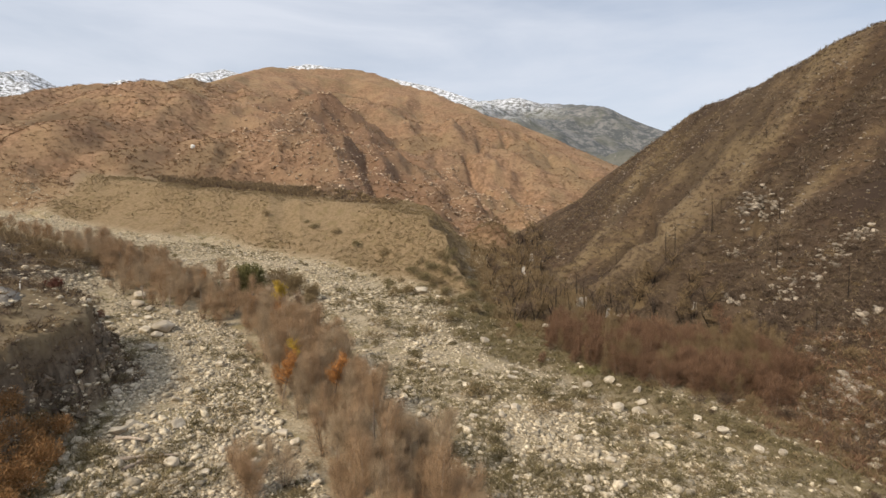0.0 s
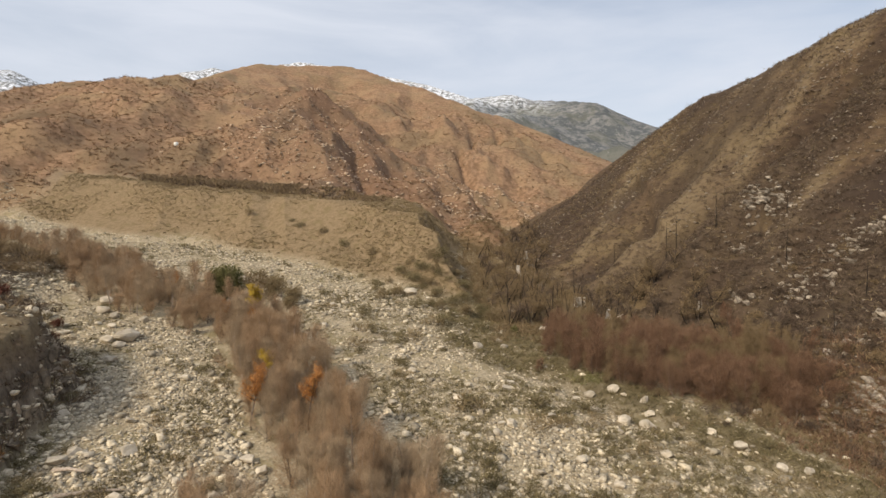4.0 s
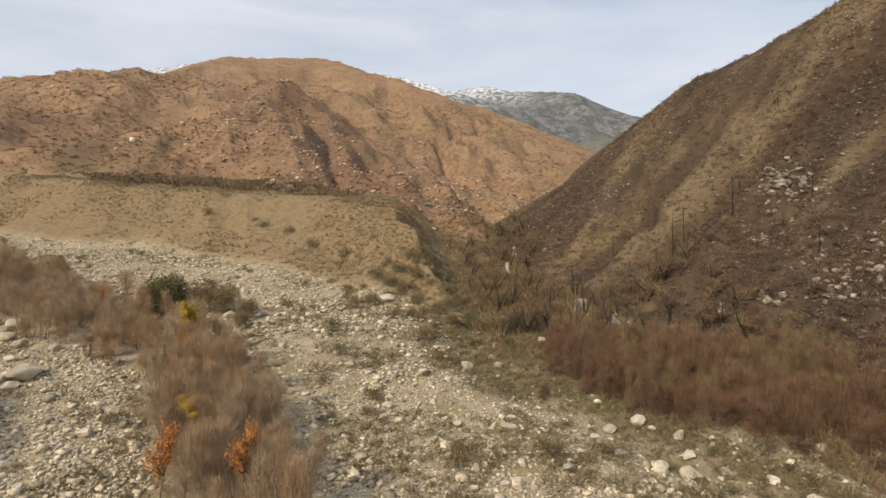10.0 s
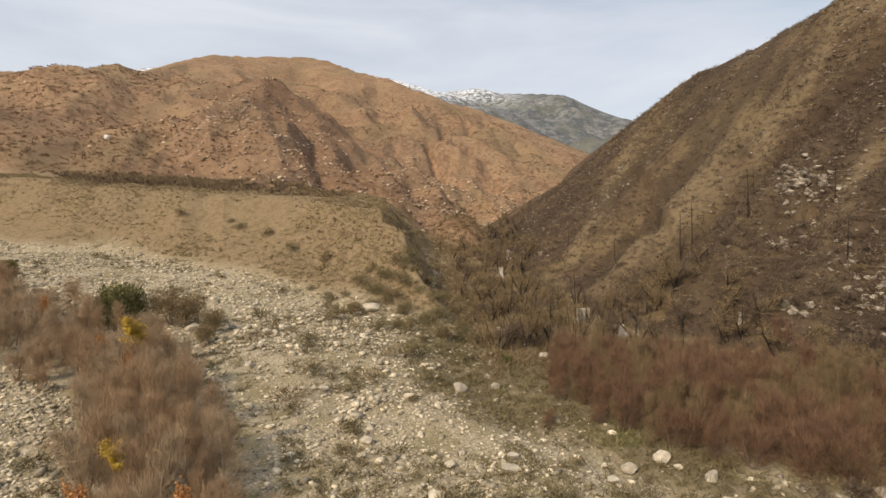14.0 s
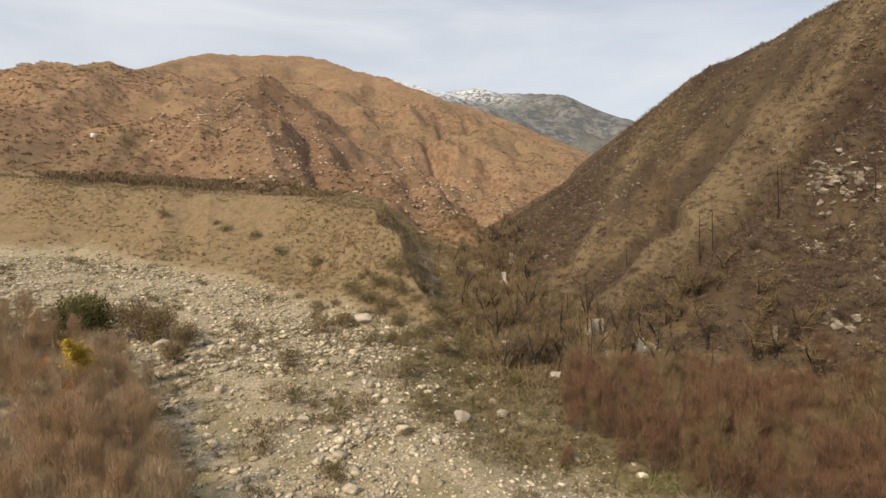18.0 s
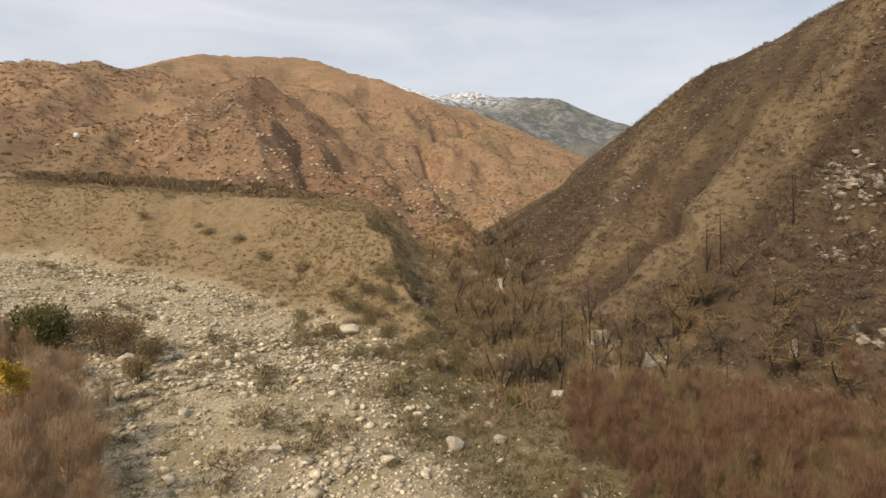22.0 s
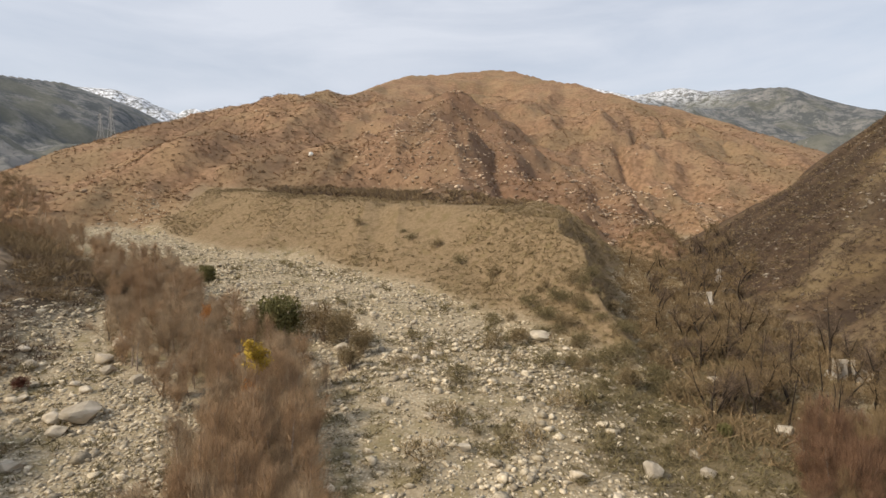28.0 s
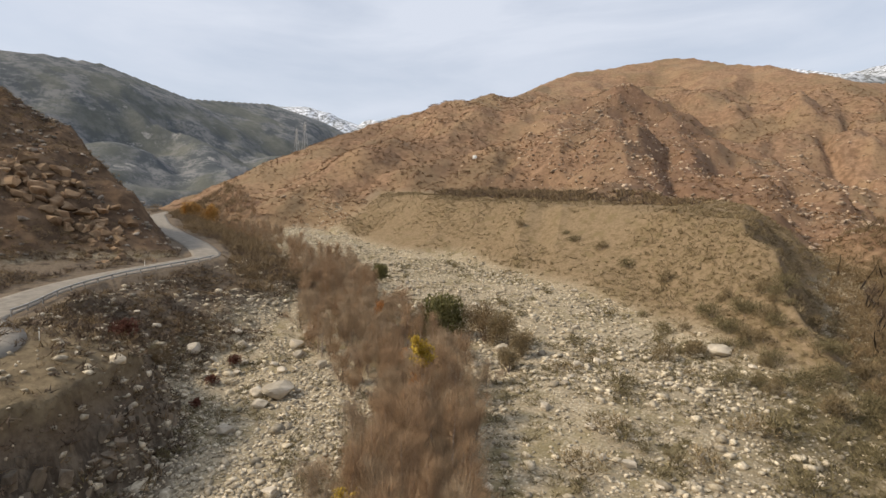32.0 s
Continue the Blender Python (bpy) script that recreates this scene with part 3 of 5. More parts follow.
M_TWIG_BROWN = twig("brown_twigs", (0.265, 0.18, 0.108), (0.47, 0.325, 0.203))
M_TWIG_GREY = twig("grey_twigs", (0.285, 0.212, 0.138), (0.49, 0.375, 0.252))
M_TWIG_RED = twig("russet_twigs", (0.13, 0.078, 0.05), (0.25, 0.15, 0.095), 0.45)
M_TWIG_BURNT = twig("scorched_leaves", (0.14, 0.10, 0.055), (0.29, 0.21, 0.12))
M_TWIG_BLACK = twig("black_brush", (0.075, 0.055, 0.04), (0.19, 0.14, 0.1))
M_LEAF_YELLOW = twig("yellow_leaves", (0.42, 0.28, 0.04), (0.62, 0.45, 0.08))
M_LEAF_ORANGE = twig("orange_leaves", (0.38, 0.165, 0.05), (0.56, 0.27, 0.09))
M_LEAF_GOLD = twig("golden_leaves", (0.34, 0.19, 0.06), (0.5, 0.3, 0.1))
M_LEAF_OCHRE = twig("ochre_leaves", (0.21, 0.12, 0.052), (0.37, 0.21, 0.095))
M_LEAF_GREEN = twig("green_leaves", (0.125, 0.122, 0.05), (0.26, 0.238, 0.105))
M_LEAF_RED = twig("dark_red_leaves", (0.115, 0.05, 0.036), (0.21, 0.093, 0.066))
M_SAGE = twig("grey_green_scrub", (0.125, 0.103, 0.054), (0.25, 0.208, 0.115))
M_TUFT_RUST = twig("rusty_scrub", (0.18, 0.108, 0.062), (0.31, 0.195, 0.115))
M_SHRUB = twig("brown_shrub_leaves", (0.14, 0.094, 0.057), (0.24, 0.163, 0.098))
M_TUFT_OLIVE = twig("olive_scrub", (0.17, 0.13, 0.072), (0.31, 0.238, 0.138))


# ---- mesh helpers ----
def mesh_from(name, verts, faces, material, uniform=0):
    """A mesh from arrays; faces all with the same number of corners when uniform is set."""
    me = bpy.data.meshes.new(name)
    verts = np.asarray(verts, np.float32)
    faces = np.asarray(faces, np.int32)
    k = faces.shape[1]
    me.vertices.add(len(verts))
    me.vertices.foreach_set("co", verts.ravel())
    me.loops.add(faces.size)
    me.loops.foreach_set("vertex_index", faces.ravel())
    me.polygons.add(len(faces))
    me.polygons.foreach_set("loop_start", np.arange(0, faces.size, k, dtype=np.int32))
    me.materials.append(material)
    me.update(calc_edges=True)
    return me


def part(name, me, parent, label=""):
    ob = new(name, me)
    ob.parent = parent
    if label:
        ob["label"] = label
    return ob


def empty(name, x, y, z, label, category, group=""):
    ob = new(name)
    ob.location = (x, y, z)
    ob.empty_display_size = 0.3
    return tagged(ob, label, category, group)


# ---- the ground, one sheet out to the horizon ----
def build_ground():
    ang = np.concatenate([np.linspace(-92, 52, 820), np.linspace(52, 268, 110)[1:-1]])
    rad = np.concatenate([[0.5, 4, 8], np.geomspace(12, 30, 18)[:-1], np.geomspace(30, 330, 300)[:-1], np.geomspace(330, 4600, 210)])
    a, r = np.meshgrid(np.radians(ang), rad, indexing="ij")
    x, y = r * np.sin(a), 15 + r * np.cos(a)
    z, k = height(x, y)
    na, nr = x.shape
    idx = np.arange(na * nr).reshape(na, nr)
    nxt = np.roll(idx, -1, axis=0)
    quads = np.stack([idx[:, :-1], idx[:, 1:], nxt[:, 1:], nxt[:, :-1]], -1).reshape(-1, 4)
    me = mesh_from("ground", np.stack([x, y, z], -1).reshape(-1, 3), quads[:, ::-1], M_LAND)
    me.polygons.foreach_set("use_smooth", np.ones(len(me.polygons), bool))
    one = np.ones(x.size)
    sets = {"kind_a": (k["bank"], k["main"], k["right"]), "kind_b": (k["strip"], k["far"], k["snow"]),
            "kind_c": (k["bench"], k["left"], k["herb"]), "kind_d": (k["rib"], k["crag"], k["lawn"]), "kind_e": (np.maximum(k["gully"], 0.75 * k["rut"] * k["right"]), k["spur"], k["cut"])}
    for name, (p0, p1, p2) in sets.items():
        at = me.color_attributes.new(name, "FLOAT_COLOR", "POINT")
        at.data.foreach_set("color", np.stack([p0.ravel(), p1.ravel(), p2.ravel(), one], -1).astype(np.float32).ravel())
    ob = new("ground", me)
    return tagged(ob, "dry stony river valley between scrubby hills and snowy mountains", "ground", kind="structure")


ground_ob = build_ground()


def hz(x, y):
    return height(np.asarray(x, float), np.asarray(y, float))[0]


# ---- road on its bench ----
def road_line(step=1.0):
    pts = np.array(ROAD, float)
    seg = np.hypot(*np.diff(pts, axis=0).T)
    run = np.concatenate([[0], np.cumsum(seg)])
    t = np.arange(0, run[-1], step)
    p = np.stack([np.interp(t, run, pts[:, 0]), np.interp(t, run, pts[:, 1])], -1)
    for _ in range(40):                                  # round the bends
        p[1:-1] = 0.25 * p[:-2] + 0.5 * p[1:-1] + 0.25 * p[2:]
    d = np.gradient(p, axis=0)
    d /= np.linalg.norm(d, axis=1)[:, None]
    return t, p, np.stack([d[:, 1], -d[:, 0]], -1)       # run, centre, way to the river side


def build_road():
    t, p, w = road_line()
    river = 3.0 + 8.3 * np.exp(-((t - 113) / 8) ** 2)
    cols = np.linspace(0, 1, 9)
    off = -3.0 + (river[:, None] + 3.0) * cols[None]
    x, y = p[:, :1] + w[:, :1] * off, p[:, 1:] + w[:, 1:] * off
    z = base(x, y) + road_up(t)[:, None] + 0.12
    z = np.where(off > 5.5, np.minimum(z, hz(x, y) + 0.14), z)
    v = np.stack([x, y, z], -1)
    n, c = x.shape
    low = v.copy()
    low[:, :, 2] -= 1.0
    idx = np.arange(n * c).reshape(n, c)
    q = np.stack([idx[:-1, :-1], idx[:-1, 1:], idx[1:, 1:], idx[1:, :-1]], -1).reshape(-1, 4)
    e0 = np.stack([idx[:-1, 0], idx[1:, 0], idx[1:, 0] + n * c, idx[:-1, 0] + n * c], -1)
    e1 = np.stack([idx[1:, -1], idx[:-1, -1], idx[:-1, -1] + n * c, idx[1:, -1] + n * c], -1)
    me = mesh_from("road", np.concatenate([v.reshape(-1, 3), low.reshape(-1, 3)]), np.concatenate([q, e0, e1]), M_ASPHALT)
    return tagged(new("road", me), "worn pale grey mountain road with a paved turnout", "road", kind="structure")


build_road()


def box_mesh(name, sx, sy, sz, material, bev=0.02, taper=1.0):
    """A bevelled block standing on its base, drawn in towards the top by taper."""
    bm = bmesh.new()
    bmesh.ops.create_cube(bm, size=1)
    for v in bm.verts:
        k = taper if v.co.z > 0 else 1.0
        v.co = Vector((v.co.x * sx * k, v.co.y * sy * k, (v.co.z + 0.5) * sz))
    if bev:
        bmesh.ops.bevel(bm, geom=bm.edges[:], offset=bev, segments=1, affect="EDGES")
    me = bpy.data.meshes.new(name)
    bm.to_mesh(me)
    bm.free()
    me.materials.append(material)
    return me


def build_guardrail():
    t, p, w = road_line()
    m = (t > 126) & (t < 186)
    x, y = p[m, 0] + w[m, 0] * 3.5, p[m, 1] + w[m, 1] * 3.5
    z = base(x, y) + road_up(t[m]) + 0.1
    rail = empty("guardrail", x[0], y[0], z[0], "galvanised steel guardrail along the river side of the road", "guardrail")
    prof = [(0.0, 0.46), (0.07, 0.50), (0.07, 0.56), (0.0, 0.61), (0.07, 0.66), (0.07, 0.72), (0.0, 0.76), (-0.02, 0.74), (-0.02, 0.48)]
    v = np.array([[(x[i] + w[m][i, 0] * a - x[0], y[i] + w[m][i, 1] * a - y[0], z[i] + b - z[0]) for a, b in prof] for i in range(len(x))])
    n, c = v.shape[:2]
    idx = np.arange(n * c).reshape(n, c)
    q = np.stack([idx[:-1], np.roll(idx, -1, 1)[:-1], np.roll(idx, -1, 1)[1:], idx[1:]], -1).reshape(-1, 4)
    part("rail", mesh_from("rail", v.reshape(-1, 3), q, M_STEEL), rail)
    post = box_mesh("guardrail_post", 0.15, 0.15, 1.2, M_STEEL)
    for i in range(0, len(x), 4):
        o = part("post", post, rail)
        o.location = (x[i] + w[m][i, 0] * 0.12 - x[0], y[i] + w[m][i, 1] * 0.12 - y[0], z[i] - 0.45 - z[0])


build_guardrail()


def build_marker(x, y):
    mk = empty("road_marker", x, y, ground(x, y) - 0.05, "slim white roadside marker post with a dark band", "marker post", "road markers")
    part("post", box_mesh("marker_post", 0.13, 0.05, 1.25, M_WHITE, 0.01), mk)
    o = part("band", box_mesh("marker_band", 0.136, 0.056, 0.16, M_CHAR, 0.005), mk, "dark reflector band")
    o.location.z = 0.95


for mx, my in ((-58.2, 47.6), (-68.5, 46.0), (-107.0, 76.0)):
    build_marker(mx, my)


# ---- rocks ----
ICO_V, ICO_F = None, None


def ico():
    global ICO_V, ICO_F
    if ICO_V is None:
        bm = bmesh.new()
        bmesh.ops.create_icosphere(bm, subdivisions=1, radius=1)
        ICO_V = np.array([v.co for v in bm.verts])
        ICO_F = np.array([[v.index for v in f.verts] for f in bm.faces])
        bm.free()
    return ICO_V, ICO_F


ROCK_SHAPES = []
for k in range(10):
    r0 = np.random.default_rng(100 + k)
    base_v = ico()[0] / (np.abs(ico()[0]).max(1, keepdims=True) ** (0.9 if k % 3 else 0.3)) * 0.88
    base_v = base_v * (1 + r0.uniform(-0.34, 0.2, (12, 1))) + r0.uniform(-0.16, 0.16, (12, 3))
    ROCK_SHAPES.append(base_v * np.array([1, r0.uniform(0.55, 0.95), r0.uniform(0.45, 0.8)]))
ROCK_SHAPES = np.array(ROCK_SHAPES)


def rocks(name, x, y, size, material, label, category, sink=0.3, seed=1):
    """Many loose stones as one mesh, each turned and stretched on its own and bedded in the ground."""
    r = np.random.default_rng(seed)
    n = len(x)
    z = hz(x, y)
    v = ROCK_SHAPES[r.integers(0, 10, n)]
    a, tl = r.uniform(0, 2 * np.pi, n), r.normal(0, 0.35, n)
    ct, st = np.cos(tl)[:, None], np.sin(tl)[:, None]
    v = np.stack([v[..., 0], v[..., 1] * ct - v[..., 2] * st, v[..., 1] * st + v[..., 2] * ct], -1)
    ca, sa = np.cos(a)[:, None], np.sin(a)[:, None]
    v = np.stack([v[..., 0] * ca - v[..., 1] * sa, v[..., 0] * sa + v[..., 1] * ca, v[..., 2]], -1)
    v = v * (size * 0.5)[:, None, None] + np.stack([x, y, z + size * (0.32 - sink)], -1)[:, None]
    f = (ico()[1][None] + (np.arange(n) * 12)[:, None, None]).reshape(-1, 3)
    return tagged(new(name, mesh_from(name, v.reshape(-1, 3), f, material)), label, category, kind="stuff")


def big_rock(seed, material, blocky=0.0):
    """A boulder of about 1 m with facets, hollows and worn edges."""
    r = np.random.default_rng(seed)
    bm = bmesh.new()
    bmesh.ops.create_icosphere(bm, subdivisions=3, radius=0.5)
    cuts = [(Vector(r.normal(0, 1, 3)).normalized(), r.uniform(0.30, 0.44)) for _ in range(9)]
    for v in bm.verts:
        c = v.co.copy()
        if blocky:
            m = max(abs(c.x), abs(c.y), abs(c.z))
            c = c.lerp(c * (0.42 / m), blocky)
        for nrm, dist in cuts:
            over = c.dot(nrm) - dist
            if over > 0:
                c -= nrm * over * 0.85
        c += c.normalized() * 0.035 * noise.noise(c * 4 + Vector((seed, 0, 0)))
        c += c.normalized() * 0.012 * noise.noise(c * 11 + Vector((0, seed, 0)))
        v.co = Vector((c.x, c.y * 0.8, c.z * 0.72))
    me = bpy.data.meshes.new("boulder")
    bm.to_mesh(me)
    bm.free()
    me.materials.append(material)
    return me


BOULDERS = [big_rock(200 + k, M_BOULDER, 0.2 * (k % 3)) for k in range(8)]


def crag_block(seed, material, box=(1.0, 0.8, 0.7), n=16):
    """A broken angular block: the hull of points near the faces of a box, with worn edges."""
    r = np.random.default_rng(seed)
    bm = bmesh.new()
    for _ in range(n):
        p = r.uniform(-0.5, 0.5, 3)
        k = r.integers(0, 3)
        p[k] = 0.5 * np.sign(p[k]) * r.uniform(0.85, 1.0)
        bm.verts.new(p * np.array(box))
    hull = bmesh.ops.convex_hull(bm, input=bm.verts)
    bmesh.ops.delete(bm, geom=[g for g in hull["geom_interior"] if isinstance(g, bmesh.types.BMVert)], context="VERTS")
    bmesh.ops.bevel(bm, geom=bm.edges[:], offset=0.03, segments=1, affect="EDGES")
    me = bpy.data.meshes.new("crag_block")
    bm.to_mesh(me)
    bm.free()
    me.materials.append(material)
    return me


SLOPE_ROCKS = [crag_block(400 + k, M_SLOPEROCK) for k in range(7)]
BROKEN = [crag_block(420 + k, M_BOULDER, (1.0, 0.8, 0.65), 18) for k in range(6)]
OUTCROP = [crag_block(300 + k, M_CLIFF, (1.0, 0.9, 0.75)) for k in range(9)]


def boulder(x, y, size, k=0, turn=0.0, label="pale granite boulder bedded in the river gravel", flat=1.0, group="river boulders"):
    ob = new("boulder", BOULDERS[k % 8] if k % 2 == 0 or size > 1.9 else BROKEN[k % 6])
    ob.location = (x, y, ground(x, y) + size * 0.24 * flat)
    ob.rotation_euler = (0.1 * math.sin(k * 3.1), 0.1 * math.cos(k * 1.7), turn)
    ob.scale = (size, size, size * flat)
    return tagged(ob, label, "boulder", group)


DITCH = [(x, y, s, "pale boulder beside the brown washed channel") for x, y, s in (
    (17.6, 67.8, 1.7), (20.5, 59.5, 2.0), (22.4, 57.4, 1.5), (32.5, 55.6, 1.6), (27.0, 60.5, 1.3), (24.5, 63.0, 1.4), (35.5, 52.0, 1.5), (30.5, 58.4, 1.2))]
for i, (bx, by, bs, lab) in enumerate([
        (-15.0, 114.0, 3.4, "large pale boulder at the foot of the earth bank"),
        (-52.6, 69.0, 3.9, "very large smooth pale granite boulder among river stones"),
        (-55.0, 67.6, 2.2, "rounded pale boulder leaning against a larger one"),
        (-52.0, 66.2, 2.0, "rounded pale boulder in front of a larger one"),
        (-73.0, 68.8, 2.8, "big round grey boulder on the road embankment"),
        (-49.2, 60.5, 1.8, "single pale stone on bare silt"), (1.3, 83.6, 2.4, ""), (-4.5, 79.0, 1.7, ""),
        (13.6, 95.6, 2.2, "flat pale boulder near the burnt trees"), (8.5, 109.5, 1.7, ""), (33.9, 94.0, 1.8, ""), (23.2, 59.3, 2.5, ""),
        (21.1, 69.0, 1.9, ""), (24.6, 66.2, 1.6, ""), (-0.6, 60.0, 1.5, ""), (17.0, 61.5, 1.5, ""), (-69.0, 86.0, 3.2, ""), (-66.0, 81.0, 2.6, ""),
        (-62.0, 78.6, 1.9, ""), (-72.0, 75.5, 2.4, ""), (-78.0, 66.0, 1.3, ""), (-81.0, 64.5, 1.1, ""), (-41.0, 99.0, 2.4, ""), (-57.0, 104.0, 2.2, ""),
        (-1.5, 105.0, 2.0, ""), (-32.0, 40.5, 1.6, ""), (-28.0, 33.0, 1.8, ""), (-36.5, 37.0, 1.7, ""), (3.0, 97.0, 1.4, ""), (6.0, 86.0, 1.5, ""), (-75.7, 77.0, 1.6, ""), (-70.5, 70.5, 1.4, ""),
        (-66.0, 72.5, 1.3, ""), (-63.5, 70.0, 1.2, ""), (-58.5, 73.5, 1.5, ""), (-56.0, 78.0, 1.8, "")] + DITCH):
    if lab:
        boulder(bx, by, bs, i, i * 1.3, lab, 0.85)
    else:
        boulder(bx, by, bs, i, i * 1.3, flat=0.9)

BELT = [(4, 14), (0, 24), (-4.5, 31), (-10, 40), (-18, 49), (-22.5, 57), (-27, 64), (-33, 73), (-42, 82), (-57, 88), (-72, 95), (-82, 103), (-94, 111),
        (-125, 128), (-165, 143), (-230, 168), (-300, 195)]
RED_PATCH = [(12.5, 82), (15, 92), (22, 94.5), (32, 93), (41, 91), (46, 86), (50, 76), (49, 66), (43, 64), (36, 66), (29, 68), (22, 71), (16, 77)]


def sample(n, fn, seed):
    """n random points of the plan, by a function that takes a generator and a count and returns x, y and a keep mask."""
    r = np.random.default_rng(seed)
    xs, ys = [], []
    have = 0
    while have < n:
        x, y, keep = fn(r, int(1.7 * n) + 200)
        xs.append(x[keep]), ys.append(y[keep])
        have += int(keep.sum())
    return np.concatenate(xs)[:n], np.concatenate(ys)[:n]


BANK_SIDE = [(p[0], p[1] + 12) for p in TOE[:10]] + [(-12, 400), (-420, 400)]


def bed_points(r, n):
    a, d = np.radians(r.uniform(-88, 66, n)), 14 + 190 * r.random(n) ** 0.9
    x, y = d * np.sin(a), 15 + d * np.cos(a)
    keep = (near_line(x, y, BELT)[0] > 6.0) & ~inside(x, y, RED_PATCH)
    keep &= fbm(x, y, 15, 5, 4) + 0.5 * vnoise(x, y, 4, 6) > r.uniform(-1.2, 0.7, n)
    keep &= r.random(n) < np.clip(110 / np.maximum(d, 1), 0.4, 1)
    keep &= (x < 12) | (y < 96) | (r.random(n) < 0.3)
    keep &= (x + 0.58 * y < 56) | (r.random(n) < 0.5)
    keep &= (x < 75) & ~inside(x, y, BANK_SIDE)
    z, k = height(x[keep], y[keep])
    open_bed = (k["bank"] < 0.4) & (k["right"] < 0.5) & (k["left"] < 0.2) & (k["road"] < -9) & (k["fall"] > 0.55)
    keep[keep] = open_bed & (r.random(len(z)) > 0.75 * k["herb"])
    return x, y, keep


cx, cy = sample(48000, bed_points, 21)
rr = np.random.default_rng(22)
rocks("river_stones", cx, cy, np.clip(rr.lognormal(-1.42, 0.58, 48000), 0.1, 1.7), M_ROCK,
      "countless pale grey river stones and cobbles", "river stones", 0.25, 23)
def far_bed(r, n):
    x, y = r.uniform(-215, 6, n), r.uniform(92, 205, n)
    keep = (near_line(x, y, BELT)[0] > 7) & ~inside(x, y, BANK_SIDE) & (fbm(x, y, 13, 17, 4) > r.uniform(-1.0, 0.8, n))
    k = height(x[keep], y[keep])[1]
    keep[keep] = (k["bank"] < 0.4) & (k["road"] < -9) & (k["fall"] > 0.6)
    return x, y, keep


cx, cy = sample(8500, far_bed, 121)
rocks("upper_bed_stones", cx, cy, np.clip(rr.lognormal(-0.75, 0.45, 8500), 0.25, 1.8), M_ROCK, "pale stones of the upper river bed under the terrace", "river stones", 0.22, 122)
bx_, by_ = sample(120, bed_points, 24)
for i in range(120):
    boulder(bx_[i], by_[i], float(rr.uniform(0.8, 1.5)), i, i * 2.1, flat=0.85)


def cobble_bars(r, n):
    x, y, keep = bed_points(r, n)
    return x, y, keep & (fbm(x, y, 13, 9, 3) + 0.4 * vnoise(x, y, 3.5, 14) > 0.28)


cx, cy = sample(3400, cobble_bars, 26)
rocks("cobble_bars", cx, cy, np.clip(rr.lognormal(-0.6, 0.42, 3400), 0.3, 1.7), M_ROCK, "bars of larger pale broken river rocks", "river stones", 0.2, 27)


BACK_BED = [(-72, 82), (-60, 68), (-46, 46), (-38, 28), (-14, 26), (-22, 46), (-40, 72), (-55, 84)]


def back_bed(r, n):
    x, y = r.uniform(-72, -12, n), r.uniform(24, 86, n)
    z, k = height(x, y)
    return x, y, inside(x, y, BACK_BED) & (k["fall"] > 0.9) & (near_line(x, y, BELT)[0] > 5.5) & (fbm(x, y, 10, 16, 3) > r.uniform(-0.9, 0.5, n))


cx, cy = sample(7500, back_bed, 28)
rocks("back_channel_stones", cx, cy, np.clip(rr.lognormal(-1.25, 0.55, 7500), 0.12, 1.6), M_ROCK, "pale broken stones of the channel under the cut bank", "river stones", 0.22, 29)


# stones on the slopes
def right_points(r, n):
    x, y = r.uniform(8, 120, n), r.uniform(20, 215, n)
    z, k = height(x, y)
    return x, y, (k["right"] > 0.6) & (k["gully"] < 0.4) & (fbm(x, y, 16, 15, 3) > r.uniform(-0.7, 0.9, n))


sx_, sy_ = sample(7500, right_points, 31)
rocks("slope_stones", sx_, sy_, np.clip(rr.lognormal(-1.0, 0.5, 7500), 0.15, 1.2), M_DARKROCK, "grey stones strewn over the burnt slope", "slope stones", 0.25, 32)


def main_points(r, n):
    az, d = np.radians(r.uniform(-60, 14, n)), r.uniform(190, 560, n)
    x, y = 1.2 + d * np.sin(az), 32 + d * np.cos(az)
    z, k = height(x, y)
    rocky = 1.3 * np.exp(-(near_line(x, y, [p[:2] for p in SPURS[0]])[0] / 38) ** 2) + 0.7 * np.exp(-(near_line(x, y, [(-20, 235), (0, 300), (-20, 380)])[0] / 50) ** 2) + 0.08
    return x, y, (k["main"] > 0.7) & (rocky * (1 + fbm(x, y, 30, 19, 3)) > r.uniform(0.05, 1.5, n))


sx_, sy_ = sample(5000, main_points, 33)
rocks("hill_stones", sx_, sy_, np.clip(rr.lognormal(0.05, 0.55, 5000), 0.5, 4.0), M_HILLROCK, "tan and rusty boulders strewn over the dry hillside", "hill stones", 0.25, 34)


def bench_points(r, n):
    x, y = r.uniform(-120, -20, n), r.uniform(0, 110, n)
    z, k = height(x, y)
    return x, y, (k["road"] < -6.5) & (k["lawn"] < r.uniform(0.15, 1.3, n)) & (k["fall"] < 0.97) & (k["s"] < -5) & (k["bench"] + (k["fall"] > 0.3) > 0.3) & (fbm(x, y, 11, 25, 3) > r.uniform(-0.8, 0.9, n))


sx_, sy_ = sample(2600, bench_points, 35)
rocks("embankment_stones", sx_, sy_, np.clip(rr.lognormal(-0.8, 0.5, 2600), 0.18, 1.6), M_ROCK, "pale rubble on the dark road embankment", "rubble", 0.25, 36)


def left_points(r, n):
    x, y = r.uniform(-190, -95, n), r.uniform(20, 100, n)
    z, k = height(x, y)
    return x, y, (k["left"] > 0.5) & (fbm(x, y, 14, 27, 3) > r.uniform(-0.5, 0.8, n))


